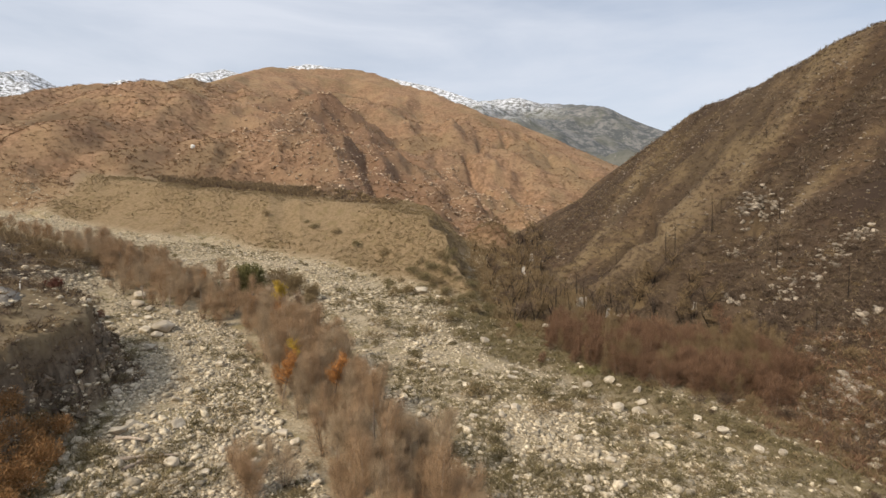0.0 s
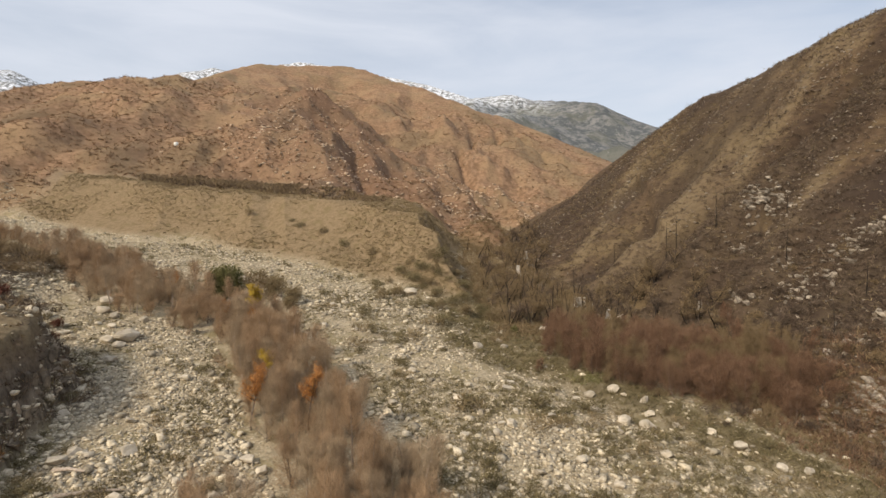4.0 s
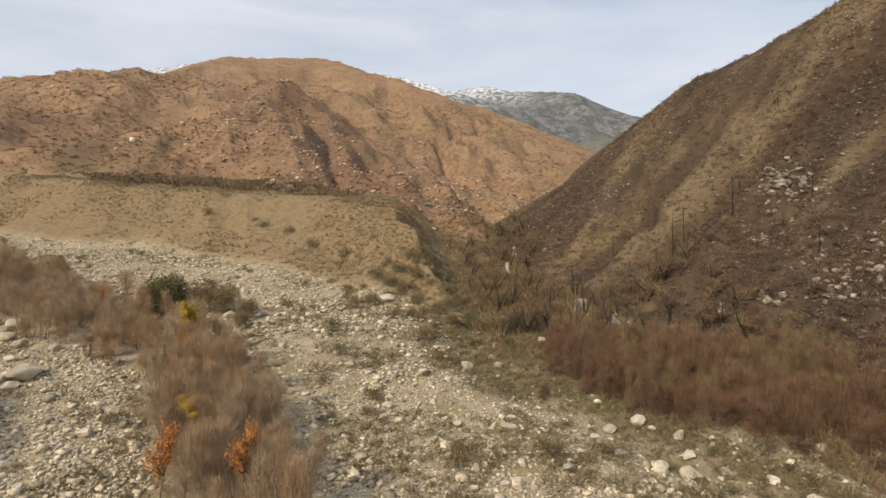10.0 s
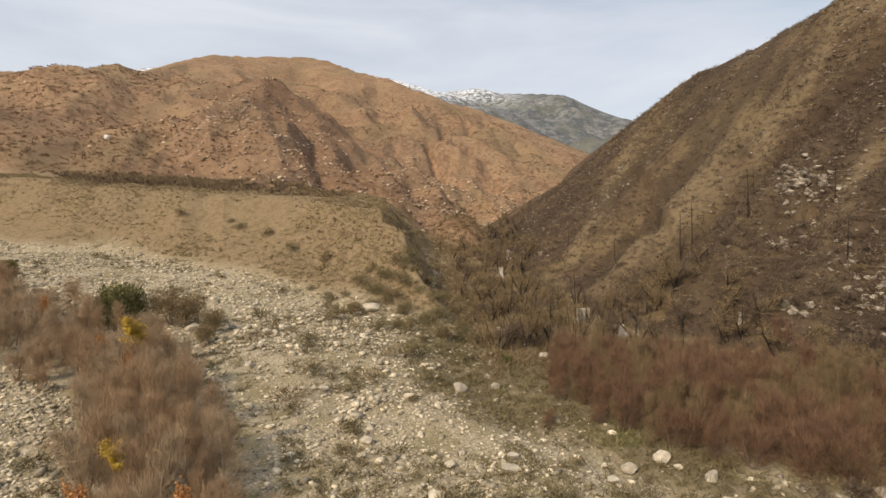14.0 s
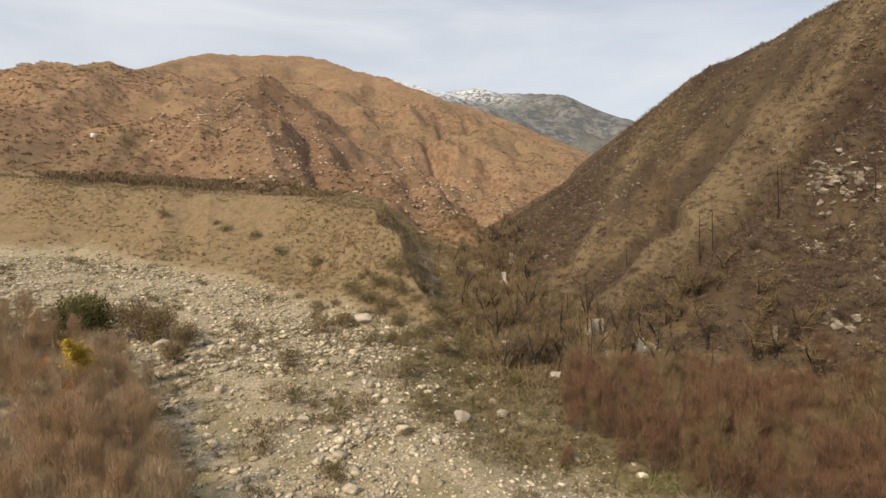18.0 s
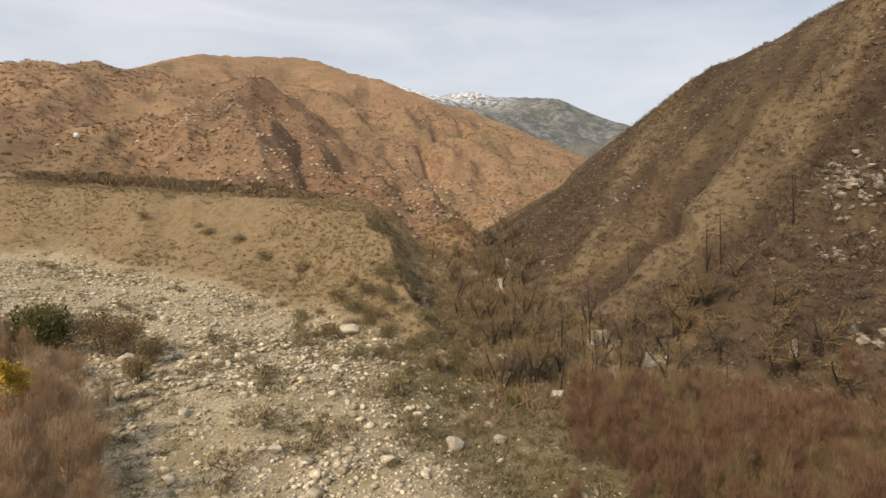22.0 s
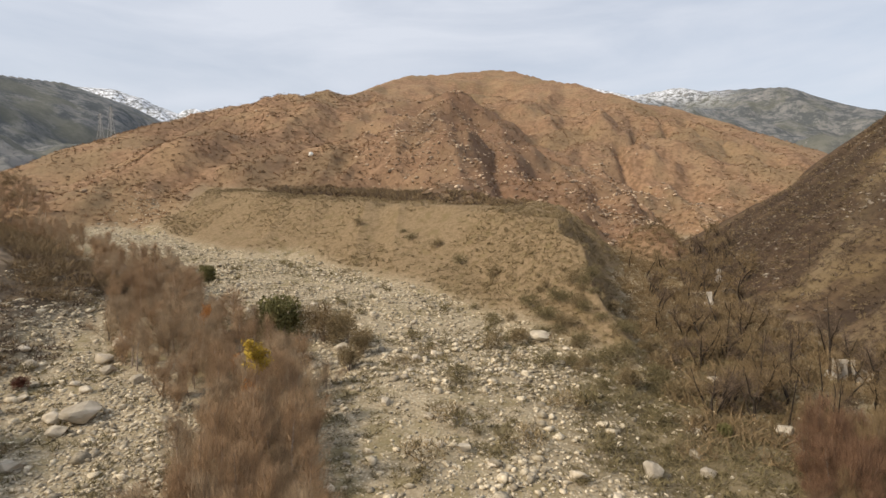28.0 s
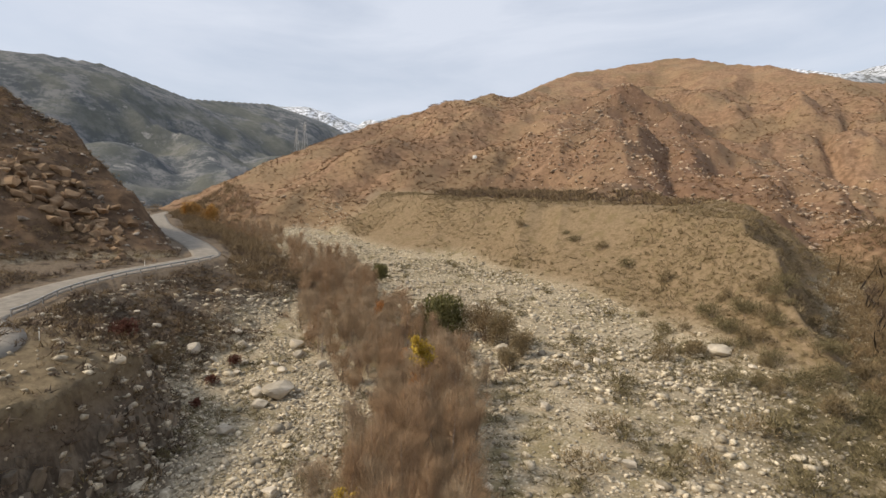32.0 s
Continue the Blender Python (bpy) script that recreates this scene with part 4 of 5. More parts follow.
sx_, sy_ = sample(900, left_points, 37)
rocks("roadside_hill_stones", sx_, sy_, np.clip(rr.lognormal(-0.1, 0.5, 900), 0.3, 2.5), M_DARKROCK, "brown broken rock on the roadside hill", "hill stones", 0.25, 38)


def outcrop(x, y, count, spread, size, meshes, label, seed):
    """A crag of wedged blocks, each a part."""
    r = np.random.default_rng(seed)
    ob = empty("rock_outcrop", x, y, ground(x, y), label, "rock outcrop", "rock outcrops")
    px, py = x + r.normal(0, spread, count), y + r.normal(0, spread * 0.8, count)
    pz = hz(px, py)
    for i in range(count):
        s = size * r.uniform(0.45, 1.5)
        o = part("rock", meshes[r.integers(0, len(meshes))], ob)
        o.location = (px[i] - x, py[i] - y, pz[i] - ob.location.z + s * 0.02)
        o.rotation_euler = (r.normal(0, 0.3), r.normal(0, 0.3), r.uniform(0, 6.28))
        o.scale = (s, s * r.uniform(0.7, 1.1), s * r.uniform(0.6, 1.1))


for i, (ox, oy, oc, osp, osz) in enumerate([(-136, 70, 60, 4.0, 2.7), (-141, 64, 40, 4.0, 3.0), (-128, 76, 46, 3.6, 2.2), (-119, 72, 24, 5.0, 1.3), (-150, 58, 24, 6.0, 2.2)]):
    outcrop(ox, oy, oc, osp, osz, OUTCROP, "crag of broken ochre blocks above the road", 500 + i)
CRAGS = [(63.7, 117.6, 60, 2.5, 1.26), (61.3, 116.2, 22, 2.1, 1.04), (69.4, 94.4, 35, 2.4, 1.04), (65.9, 93.2, 30, 2.3, 0.96), (58.7, 90.2, 30, 2.0,
         0.89), (58.7, 94.2, 20, 1.7, 0.89), (53.1, 73.8, 17, 1.5, 1.11), (52.0, 63.9, 27, 1.6, 1.26), (50.5, 61.9, 20, 1.7, 1.04), (62.3, 76.0, 11, 1.1,
         1.26), (51.4, 95.7, 11, 0.9, 1.33), (49.5, 63.7, 25, 2.3, 0.96), (46.5, 63.5, 20, 2.1, 0.89), (50.2, 57.0, 25, 2.5, 0.96), (58.0, 73.5, 15, 1.6,
         0.89), (60.7, 100.7, 20, 2.1, 0.81), (72.7, 93.7, 22, 2.3, 0.96), (56.9, 110.5, 30, 2.3, 0.89), (37.6, 100.4, 10, 1.4, 0.74), (73, 145, 14, 3.2,
         0.67), (46, 178, 18, 3.2, 0.74), (80, 136, 14, 4.2, 0.74), (92, 130, 20, 5.2, 0.81), (24, 190, 15, 4.2, 0.81)]
for i, (ox, oy, oc, osp, osz) in enumerate(CRAGS):
    outcrop(ox, oy, oc, osp, osz, SLOPE_ROCKS, "outcrop of pale weathered granite on the burnt slope", 540 + i)


def cut_bank():
    """Dark ribs of rock standing out of the cut bank under the turnout."""
    ribs = [crag_block(440 + k, M_CUTROCK, (1.0, 0.9, 1.0), 20) for k in range(6)]
    r = np.random.default_rng(441)
    ob = empty("cut_bank_rocks", -45.0, 46.0, ground(-45, 46), "dark steep rock face of the cut bank above river gravel", "rock face", "rock outcrops")
    x, y = r.uniform(-62, -34, 4000), r.uniform(24, 66, 4000)
    z, k = height(x, y)
    good = np.nonzero((k["cut"] > 0.45) & (k["fall"] > 0.25) & (k["fall"] < 0.9))[0][:150]
    for i in good:
        o = part("rock", ribs[r.integers(0, 6)], ob)
        o.location = (x[i] + 45.0, y[i] - 46.0, z[i] - ob.location.z - 0.35)
        o.rotation_euler = (r.normal(0, 0.35), r.normal(0, 0.35), r.uniform(0, 6.28))
        w = r.uniform(0.4, 1.25)
        o.scale = (w, w * r.uniform(0.6, 1.0), w * r.uniform(0.9, 1.8))


cut_bank()


# ---- plants ----
def tube(pts, radii, sides):
    """Verts and quads of a tapered tube along a line."""
    pts, radii = np.asarray(pts, float), np.asarray(radii, float)
    d = np.gradient(pts, axis=0)
    d /= np.linalg.norm(d, axis=1)[:, None] + 1e-9
    ref = np.where(np.abs(d[:, 2:3]) > 0.9, np.array([[1.0, 0, 0]]), np.array([[0, 0, 1.0]]))
    u = np.cross(d, ref)
    u /= np.linalg.norm(u, axis=1)[:, None] + 1e-9
    w = np.cross(d, u)
    a = np.linspace(0, 2 * np.pi, sides, endpoint=False)
    v = pts[:, None] + radii[:, None, None] * (np.cos(a)[None, :, None] * u[:, None] + np.sin(a)[None, :, None] * w[:, None])
    n = len(pts)
    idx = np.arange(n * sides).reshape(n, sides)
    q = np.stack([idx[:-1], np.roll(idx, -1, 1)[:-1], np.roll(idx, -1, 1)[1:], idx[1:]], -1).reshape(-1, 4)
    return v.reshape(-1, 3), q


class Bits:
    """Gathers the faces of many pieces into one mesh."""

    def __init__(self):
        self.v, self.f, self.n = [], [], 0

    def add(self, v, f):
        f = np.asarray(f)
        if f.shape[1] == 4:
            f = np.concatenate([f[:, :3], f[:, [0, 2, 3]]])
        self.v.append(v)
        self.f.append(f + self.n)
        self.n += len(v)

    def mesh(self, name, material):
        return mesh_from(name, np.concatenate(self.v), np.concatenate(self.f), material)


def blades(r, at, way, length, width):
    """Narrow pointed blades from points along ways: twigs and leaves."""
    n = len(at)
    side = np.cross(way, r.normal(0, 1, (n, 3)))
    side /= np.linalg.norm(side, axis=1)[:, None] + 1e-9
    side *= (np.asarray(width) * np.ones(n))[:, None] * 0.5
    tip = at + way * (np.asarray(length) * np.ones(n))[:, None]
    v = np.stack([at - side, at + side, tip], 1).reshape(-1, 3)
    return v, np.arange(3 * n).reshape(n, 3)


def unit(v):
    return v / (np.linalg.norm(v, axis=-1, keepdims=True) + 1e-9)


def bent(r, start, way, length, steps, wander, lift=0.0):
    pts, p, w = [np.array(start, float)], np.array(start, float), unit(np.array(way, float))
    for _ in range(steps):
        w = unit(w + r.normal(0, wander, 3) + np.array([0, 0, lift]))
        p = p + w * length / steps
        pts.append(p.copy())
    return np.array(pts)


def tree_meshes(seed, height_m, trunk_r, limbs, twigs_n, bark, twig_m, twig_len=0.9, twig_w=0.035, stems=1, crown_from=0.3,
                spread=0.55, wander=0.06, leaf=None, leaf_n=0, leaf_size=0.2, limb_lift=0.12, limb_len=0.4, rise=0.4):
    """Trunk and crown meshes of a tree: tapered stems, limbs, and a haze of twigs or leaves."""
    r = np.random.default_rng(seed)
    crown, leaves = Bits(), Bits()
    ends, out = [], []
    for s in range(stems):
        lean = r.normal(0, 0.05 if stems == 1 else 0.28, 3)
        lean[2] = 1
        h = height_m * (1 if s == 0 else r.uniform(0.65, 1.0))
        st = np.array([0, 0, -0.4]) + (0 if stems == 1 else 1) * np.append(r.normal(0, 0.25, 2), 0)
        pts = bent(r, st, lean, h + 0.4, 9, wander, 0.03)
        rad = trunk_r * (1 if s == 0 else 0.7) * np.linspace(1.15, 0.12, len(pts)) ** 0.9
        trunk = Bits()
        trunk.add(*tube(pts, rad, 6))
        out.append(("trunk" if stems == 1 else "stem", trunk.mesh("trunk" if stems == 1 else "stem", bark)))
        for b in range(limbs // stems):
            t = r.uniform(crown_from, 0.95) * (len(pts) - 1)
            i = int(t)
            p0 = pts[i] + (pts[min(i + 1, len(pts) - 1)] - pts[i]) * (t - i)
            a = r.uniform(0, 6.283)
            way = np.array([math.cos(a), math.sin(a), r.uniform(0.3, 1.0)])
            ln = height_m * limb_len * r.uniform(0.5, 1.0) * (1.15 - 0.7 * t / len(pts))
            lp = bent(r, p0, way, ln, 5, 0.2, limb_lift)
            r0 = rad[i] * 0.55
            crown.add(*tube(lp, np.linspace(r0, 0.015, len(lp)), 4))
            ends.append(lp)
        ends.append(pts[3:])
    allp = np.concatenate([e[1:] for e in ends])
    if twigs_n:
        at = allp[r.integers(0, len(allp), twigs_n)] + r.normal(0, 0.14 * spread * height_m / 4, (twigs_n, 3))
        at[:, 2] = np.maximum(at[:, 2], 0.15)
        cen = np.array([0, 0, height_m * 0.35])
        way = unit(unit(at - cen) * 0.7 + np.array([0, 0, rise]) + r.normal(0, 0.55 / (1 + 0.6 * (rise - 0.4)), (twigs_n, 3)))
        crown.add(*blades(r, at, way, r.uniform(0.5, 1.2, twigs_n) * twig_len, twig_w))
    out.append(("crown", crown.mesh("crown", twig_m)))
    if leaf_n:
        hi = allp[allp[:, 2] > height_m * crown_from]
        at = hi[r.integers(0, len(hi), leaf_n)] + r.normal(0, 0.22 * spread * height_m / 5, (leaf_n, 3))
        leaves.add(*blades(r, at, unit(r.normal(0, 1, (leaf_n, 3))), leaf_size * r.uniform(0.6, 1.3, leaf_n), leaf_size * 0.8))
        out.append(("foliage", leaves.mesh("foliage", leaf)))
    return out


def bush_meshes(seed, h, w, n, material, blade=0.35, width=0.09, stem_m=None):
    """A low bush: a few stems and a ragged dome of leaf blades."""
    r = np.random.default_rng(seed)
    crown, out = Bits(), []
    lobes = r.normal(0, 0.28, (6, 3)) * np.array([w, w, 0]) + np.array([0, 0, h * 0.5]) * r.uniform(0.5, 1.2, (6, 1))
    for p in lobes[:3]:
        stems = Bits()
        stems.add(*tube(bent(r, (0, 0, -0.15), p + np.array([0, 0, 0.2]), max(0.3, np.linalg.norm(p)), 4, 0.12), np.linspace(0.03 * h + 0.01, 0.008, 5), 4))
        out.append(("stem", stems.mesh("stem", stem_m or M_BARK)))
    k = r.integers(0, 6, n)
    d = unit(r.normal(0, 1, (n, 3)))
    at = lobes[k] + d * (r.random((n, 1)) ** 0.5) * np.array([w * 0.30, w * 0.30, h * 0.38])
    at[:, 2] = np.clip(at[:, 2], 0.02, None)
    way = unit(d + np.array([0, 0, 0.7]) + r.normal(0, 0.4, (n, 3)))
    crown.add(*blades(r, at, way, blade * r.uniform(0.5, 1.2, n), width))
    out.append(("crown", crown.mesh("crown", material)))
    return out


def plant(name, meshes, label, category, group=""):
    """A first plant of a kind, to be copied about; it stands where the first one grows."""
    ob = new(name)
    ob.empty_display_size = 0.3
    tagged(ob, label, category, group)
    for pname, me in meshes:
        part(pname, me, ob)
    return ob


def put(first, used, x, y, z, size, turn, squash=1.0):
    """Sets the first of a kind at its place, or a copy of it. used: whether the first already stands."""
    m = Matrix.LocRotScale((x, y, z), Euler((0, 0, turn)), (size, size, size * squash))
    if not used:
        first.matrix_basis = m
        return first
    ob = copy_thing(first, m)
    ob.matrix_basis = m
    return ob


def grow(kinds, x, y, size, seed):
    """Plants of several kinds in turn over the given points."""
    r = np.random.default_rng(seed)
    used = set()
    z = hz(x, y)
    for i in range(len(x)):
        k = int(r.integers(0, len(kinds)))
        put(kinds[k], k in used, float(x[i]), float(y[i]), float(z[i]), float(size[i]), float(r.uniform(0, 6.28)), float(r.uniform(0.9, 1.12)))
        used.add(k)
    for k in range(len(kinds)):
        if k not in used:
            put(kinds[k], False, float(x[0]), float(y[0]), float(z[0]), float(size[0]), 0.0)


def belt_points(count, seed, half, t0=0.0, t1=1.0, gap=1.2):
    r = np.random.default_rng(seed)
    pts = np.array(BELT, float)
    seg = np.hypot(*np.diff(pts, axis=0).T)
    run = np.concatenate([[0], np.cumsum(seg)])
    out = []
    tries = 0
    while len(out) < count and tries < 40000:
        tries += 1
        t = r.uniform(t0, t1) * run[-1]
        i = min(np.searchsorted(run, t, side="right") - 1, len(seg) - 1)
        d = (pts[i + 1] - pts[i]) / seg[i]
        p = pts[i] + d * (t - run[i]) + np.array([d[1], -d[0]]) * np.clip(r.normal(0, half * 0.55), -half, half)
        if all((p[0] - q[0]) ** 2 + (p[1] - q[1]) ** 2 > gap * gap for q in out[-80:]):
            out.append(p)
    return np.array(out)


GROVE = "bare trees of the river grove"
alders = [plant("bare_alder", tree_meshes(600 + k, 8.6, 0.15, 34, 2700, M_PALEBARK, M_TWIG_BROWN if k % 2 else M_TWIG_GREY, 0.95, 0.022, 1, 0.38, 1.2, limb_len=0.36, rise=0.8), "slender leafless tree with a pale trunk and brown twigs", "tree", GROVE) for k in range(4)]
willows = [plant("bare_willow", tree_meshes(620 + k, 5.2, 0.07, 36, 2800, M_BARK, M_TWIG_GREY if k == 1 else M_TWIG_BROWN, 0.95, 0.02, 4, 0.15, 1.5, rise=0.9), "leafless many-stemmed willow with a haze of brown twigs", "shrub", GROVE) for k in range(4)]
bp = np.concatenate([belt_points(84, 41, 4.9, 0.0, 0.23, 1.4), belt_points(58, 141, 8.0, 0.24, 0.42, 1.8), belt_points(50, 47, 9.0, 0.40, 1.0, 2.4)])
grow(alders, bp[:, 0], bp[:, 1], np.random.default_rng(42).uniform(0.5, 0.85, len(bp)), 43)
bp = np.concatenate([belt_points(130, 44, 5.1, 0.0, 0.23, 1.1), belt_points(100, 144, 8.5, 0.22, 0.42, 1.3), belt_points(85, 48, 10.0, 0.40, 1.0, 2.0)])
grow(willows, bp[:, 0], bp[:, 1], np.random.default_rng(45).uniform(0.55, 1.0, len(bp)), 46)

grow(willows, [-18.3, -20.5, -16.0, -22.5, -19.5], [29.5, 32.0, 31.5, 34.5, 36.0], [0.8, 0.7, 0.75, 0.5, 0.55], 146)

# coloured trees in the grove
yellow = plant("yellow_tree", tree_meshes(640, 8.4, 0.11, 24, 300, M_PALEBARK, M_TWIG_BROWN, 0.7, 0.03, 1, 0.62, 0.45, leaf=M_LEAF_YELLOW, leaf_n=2600, leaf_size=0.17, limb_len=0.32), "slim tree with a pale trunk and yellow autumn leaves", "tree", "autumn trees")
grow([yellow], [-34.2, -23.4], [74.8, 54.7], [1.05, 0.78], 47)
ochre_tree = plant("orange_tree", tree_meshes(641, 6.4, 0.1, 26, 500, M_BARK, M_TWIG_RED, 0.7, 0.03, 1, 0.5, 0.6, leaf=M_LEAF_ORANGE, leaf_n=2200, leaf_size=0.16, limb_len=0.45), "small tree with orange autumn leaves among bare willows", "tree", "autumn trees")
grow([ochre_tree], [-16.4, -22.6, -34.0, -59.0, -42.5], [48.0, 47.2, 71.8, 90.5, 80.0],
     [0.98, 0.98, 0.8, 0.85, 0.7], 48)
golden = plant("golden_tree", bush_meshes(646, 4.2, 3.0, 2800, M_LEAF_GOLD, 0.3, 0.13), "broad tree with dull golden autumn leaves on the valley floor", "tree", "autumn trees")
grow([golden], [-255.0, -240.0], [155.0, 158.0], [2.5, 2.3], 149)
ochre = [plant("ochre_bush", bush_meshes(642 + k, 3.6, 4.0, 2600, M_LEAF_OCHRE, 0.3, 0.1), "dense bush with dull orange-brown autumn leaves under the cut bank", "bush", "autumn bushes") for k in range(2)]
grow(ochre, [-39.5, -38.0, -41.0, -42.0, -37.5, -43.5, -36.0], [30.0, 26.5, 32.5, 28.0, 23.5, 31.0, 21.0], [1.0, 1.05, 0.8, 1.0, 1.0, 0.8, 0.9], 148)
green = plant("green_tree", bush_meshes(650, 8.0, 4.4, 7500, M_LEAF_GREEN, 0.4, 0.24), "dense round dark green evergreen tree beside the bare grove", "tree", "evergreen trees")
grow([green], [-51.8, -95.0, 8.0], [99.0, 127.0, 93.0], [1.12, 0.6, 0.25], 49)
dusk = plant("dark_bush", bush_meshes(651, 6.2, 4.4, 3600, M_TWIG_BURNT, 0.4, 0.1), "dark leafless bush beside a green tree", "bush", "bushes by the green tree")
grow([dusk], [-45.8, -58, -66], [101.3, 58, 60], [1.0, 0.4, 0.35], 50)
rusty = plant("olive_bush", bush_meshes(652, 6.0, 5.0, 4200, M_TUFT_OLIVE, 0.4, 0.13), "olive brown bush with thinning leaves", "bush", "bushes by the green tree")
grow([rusty], [-40.8, -37.5, -35.5], [100.4, 99.0, 92.0], [1.0, 0.7, 0.6], 51)
redb = plant("red_bush", bush_meshes(653, 2.8, 2.2, 1500, M_LEAF_RED, 0.3, 0.12), "low bush with dark red leaves on the embankment", "bush", "red bushes")
grow([redb], [-60.5, -62.5, -66.0, -57.5], [55.5, 66.0, 71.0, 61.5], [0.9, 0.6, 0.6, 0.5], 52)


def in_poly(poly, count, seed, gap):
    """Random points inside a polygon, no two nearer than the gap."""
    r = np.random.default_rng(seed)
    xs, ys = [p[0] for p in poly], [p[1] for p in poly]
    cand = np.stack([r.uniform(min(xs), max(xs), 6000), r.uniform(min(ys), max(ys), 6000)], -1)
    cand = cand[inside(cand[:, 0], cand[:, 1], poly)]
    out = np.empty((0, 2))
    for p in cand:
        if len(out) == 0 or ((out - p) ** 2).sum(1).min() > gap * gap:
            out = np.concatenate([out, p[None]])
            if len(out) >= count:
                break
    return out


reds = [plant("russet_willow", tree_meshes(660 + k, 4.8, 0.06, 40, 3300, M_BARK, M_TWIG_RED if k < 2 else M_TWIG_BURNT, 0.95, 0.02, 4, 0.12, 1.5, rise=0.9), "leafless willow thicket with russet red twigs", "shrub", "russet willows") for k in range(3)]
pp = in_poly(RED_PATCH, 165, 61, 1.6)
grow(reds, pp[:, 0], pp[:, 1], np.random.default_rng(62).uniform(0.6, 1.15, len(pp)), 63)

fringe = in_poly([(8, 72), (12, 98), (30, 102), (46, 98), (56, 84), (56, 62), (44, 58), (28, 64)], 34, 161, 2.6)
fringe = fringe[~inside(fringe[:, 0], fringe[:, 1], RED_PATCH)]
grow(reds, fringe[:, 0], fringe[:, 1], np.random.default_rng(162).uniform(0.3, 0.65, len(fringe)), 163)

BURNT = "burnt trees under the slope"
oaks = [plant("burnt_oak", tree_meshes(670 + k, 6.2, 0.2, 26, 900, M_CHAR, M_TWIG_BURNT if k != 1 else M_TWIG_BLACK, 0.6, 0.034, 1 + k % 2, 0.35, 0.8, 0.16, limb_lift=0.0, limb_len=0.5), "crooked burnt oak with a blackened trunk and scorched twigs", "tree", BURNT) for k in range(4)]
spots = [(22.7, 115), (23.9, 104.9), (26.2, 104.2), (16.3, 97.5), (14.1, 101.9), (12.4, 102.8), (43.9, 98.1), (44.7, 90.9), (45.7, 97.2), (33.5, 106.8), (41.4, 101.8),
         (17, 111.1), (12.5, 116.1), (18.6, 97), (30, 112), (36, 115), (39, 109), (20, 124), (14, 128), (8, 134), (3, 140), (6, 150), (12, 140), (17, 135), (25, 126), (31, 121)]
ro = np.random.default_rng(64)
ox = np.array([p[0] for p in spots] + list(ro.uniform(6, 46, 46)) + list(ro.uniform(-6, 22, 64)))
oy = np.array([p[1] for p in spots] + list(ro.uniform(97, 124, 46)) + list(ro.uniform(118, 235, 64)))
keep = np.ones(len(ox), bool)
kz = height(ox, oy)[1]
keep = (kz["s"] < -2) | (np.arange(len(ox)) < 26)
grow(oaks, ox[keep], oy[keep], ro.uniform(0.65, 1.15, int(keep.sum())), 65)
snags = [plant("burnt_snag", tree_meshes(680 + k, 11.0, 0.16, 7, 40, M_CHAR, M_CHAR, 0.5, 0.03, 1, 0.4, 0.3, 0.02, limb_len=0.07), "tall bare charred tree trunk without branches", "dead tree", "charred snags") for k in range(3)]
sp = [(47.4, 130.4, 1.0), (49.6, 129.8, 1.05), (60.9, 131.9, 0.5), (52.4, 114, 0.75), (22.7, 116.3, 0.95), (15.3, 172.7, 0.5), (18.5, 97, 0.6), (14.5, 98, 0.6), (13, 106, 0.65),
      (57, 121, 0.5), (66, 112, 0.5), (60, 100, 0.6), (70, 130, 0.45), (75, 120, 0.5), (11, 120, 0.7), (20, 108, 0.55), (28, 108, 0.5), (35, 98, 0.5), (63, 82, 0.6), (56, 78, 0.5), (80, 150, 0.5), (38, 145, 0.5), (30, 160, 0.5)]
grow(snags, [p[0] for p in sp], [p[1] for p in sp], [p[2] for p in sp], 66)
slope_brush = [plant("scorched_brush", bush_meshes(690 + k, 2.2, 3.0, 700, M_TWIG_BLACK if k else M_TWIG_BURNT, 0.5, 0.07, M_CHAR), "scorched leafless brush at the foot of the slope", "bush", "scorched brush") for k in range(3)]
brush_poly = [(4, 100), (2, 150), (8, 220), (16, 200), (24, 160), (40, 128), (52, 100), (52, 86), (40, 92), (26, 96), (12, 97)]
qb = in_poly(brush_poly, 110, 67, 2.6)
grow(slope_brush, qb[:, 0], qb[:, 1], ro.uniform(0.5, 1.15, len(qb)), 68)

low_poly = [(44, 100), (52, 104), (72, 92), (76, 60), (70, 36), (58, 30), (48, 52), (45, 74)]
qb = in_poly(low_poly, 70, 267, 2.6)
grow(slope_brush, qb[:, 0], qb[:, 1], ro.uniform(0.45, 1.0, len(qb)), 268)
edge_poly = [(40, 72), (46, 74), (50, 56), (60, 30), (54, 22), (44, 40), (36, 56), (26, 66), (28, 70)]
qb = in_poly(edge_poly, 34, 269, 2.6)
grow(slope_brush, qb[:, 0], qb[:, 1], ro.uniform(0.35, 0.85, len(qb)), 270)

# bushes of the open bed
sages = [plant("sage_bush", bush_meshes(700 + k, 1.0, 1.5, 320, M_SAGE if k < 2 else M_TUFT_OLIVE, 0.26, 0.06), "low grey-green scrub bush between river stones", "bush", "scrub bushes of the river bed") for k in range(3)]
gx, gy = sample(150, bed_points, 71)
side = in_poly([(16, 62), (28, 66), (46, 42), (36, 28), (24, 30), (16, 44)], 80, 171, 2.2)
gx, gy = np.concatenate([gx, side[:, 0]]), np.concatenate([gy, side[:, 1]])
fixed = [(-19, 83.8), (-10, 82.7), (-2.4, 85.2), (-5.4, 93.9), (-17.6, 75.9), (-7.4, 93.2), (-21.7, 94.9), (-33.3, 107.3), (9.7, 59.7), (9.7, 54.5), (0.8, 57.6), (16.8, 61.8), (-5.9, 95.7), (-16.8, 83.1)]
gx = np.concatenate([[p[0] for p in fixed], gx])
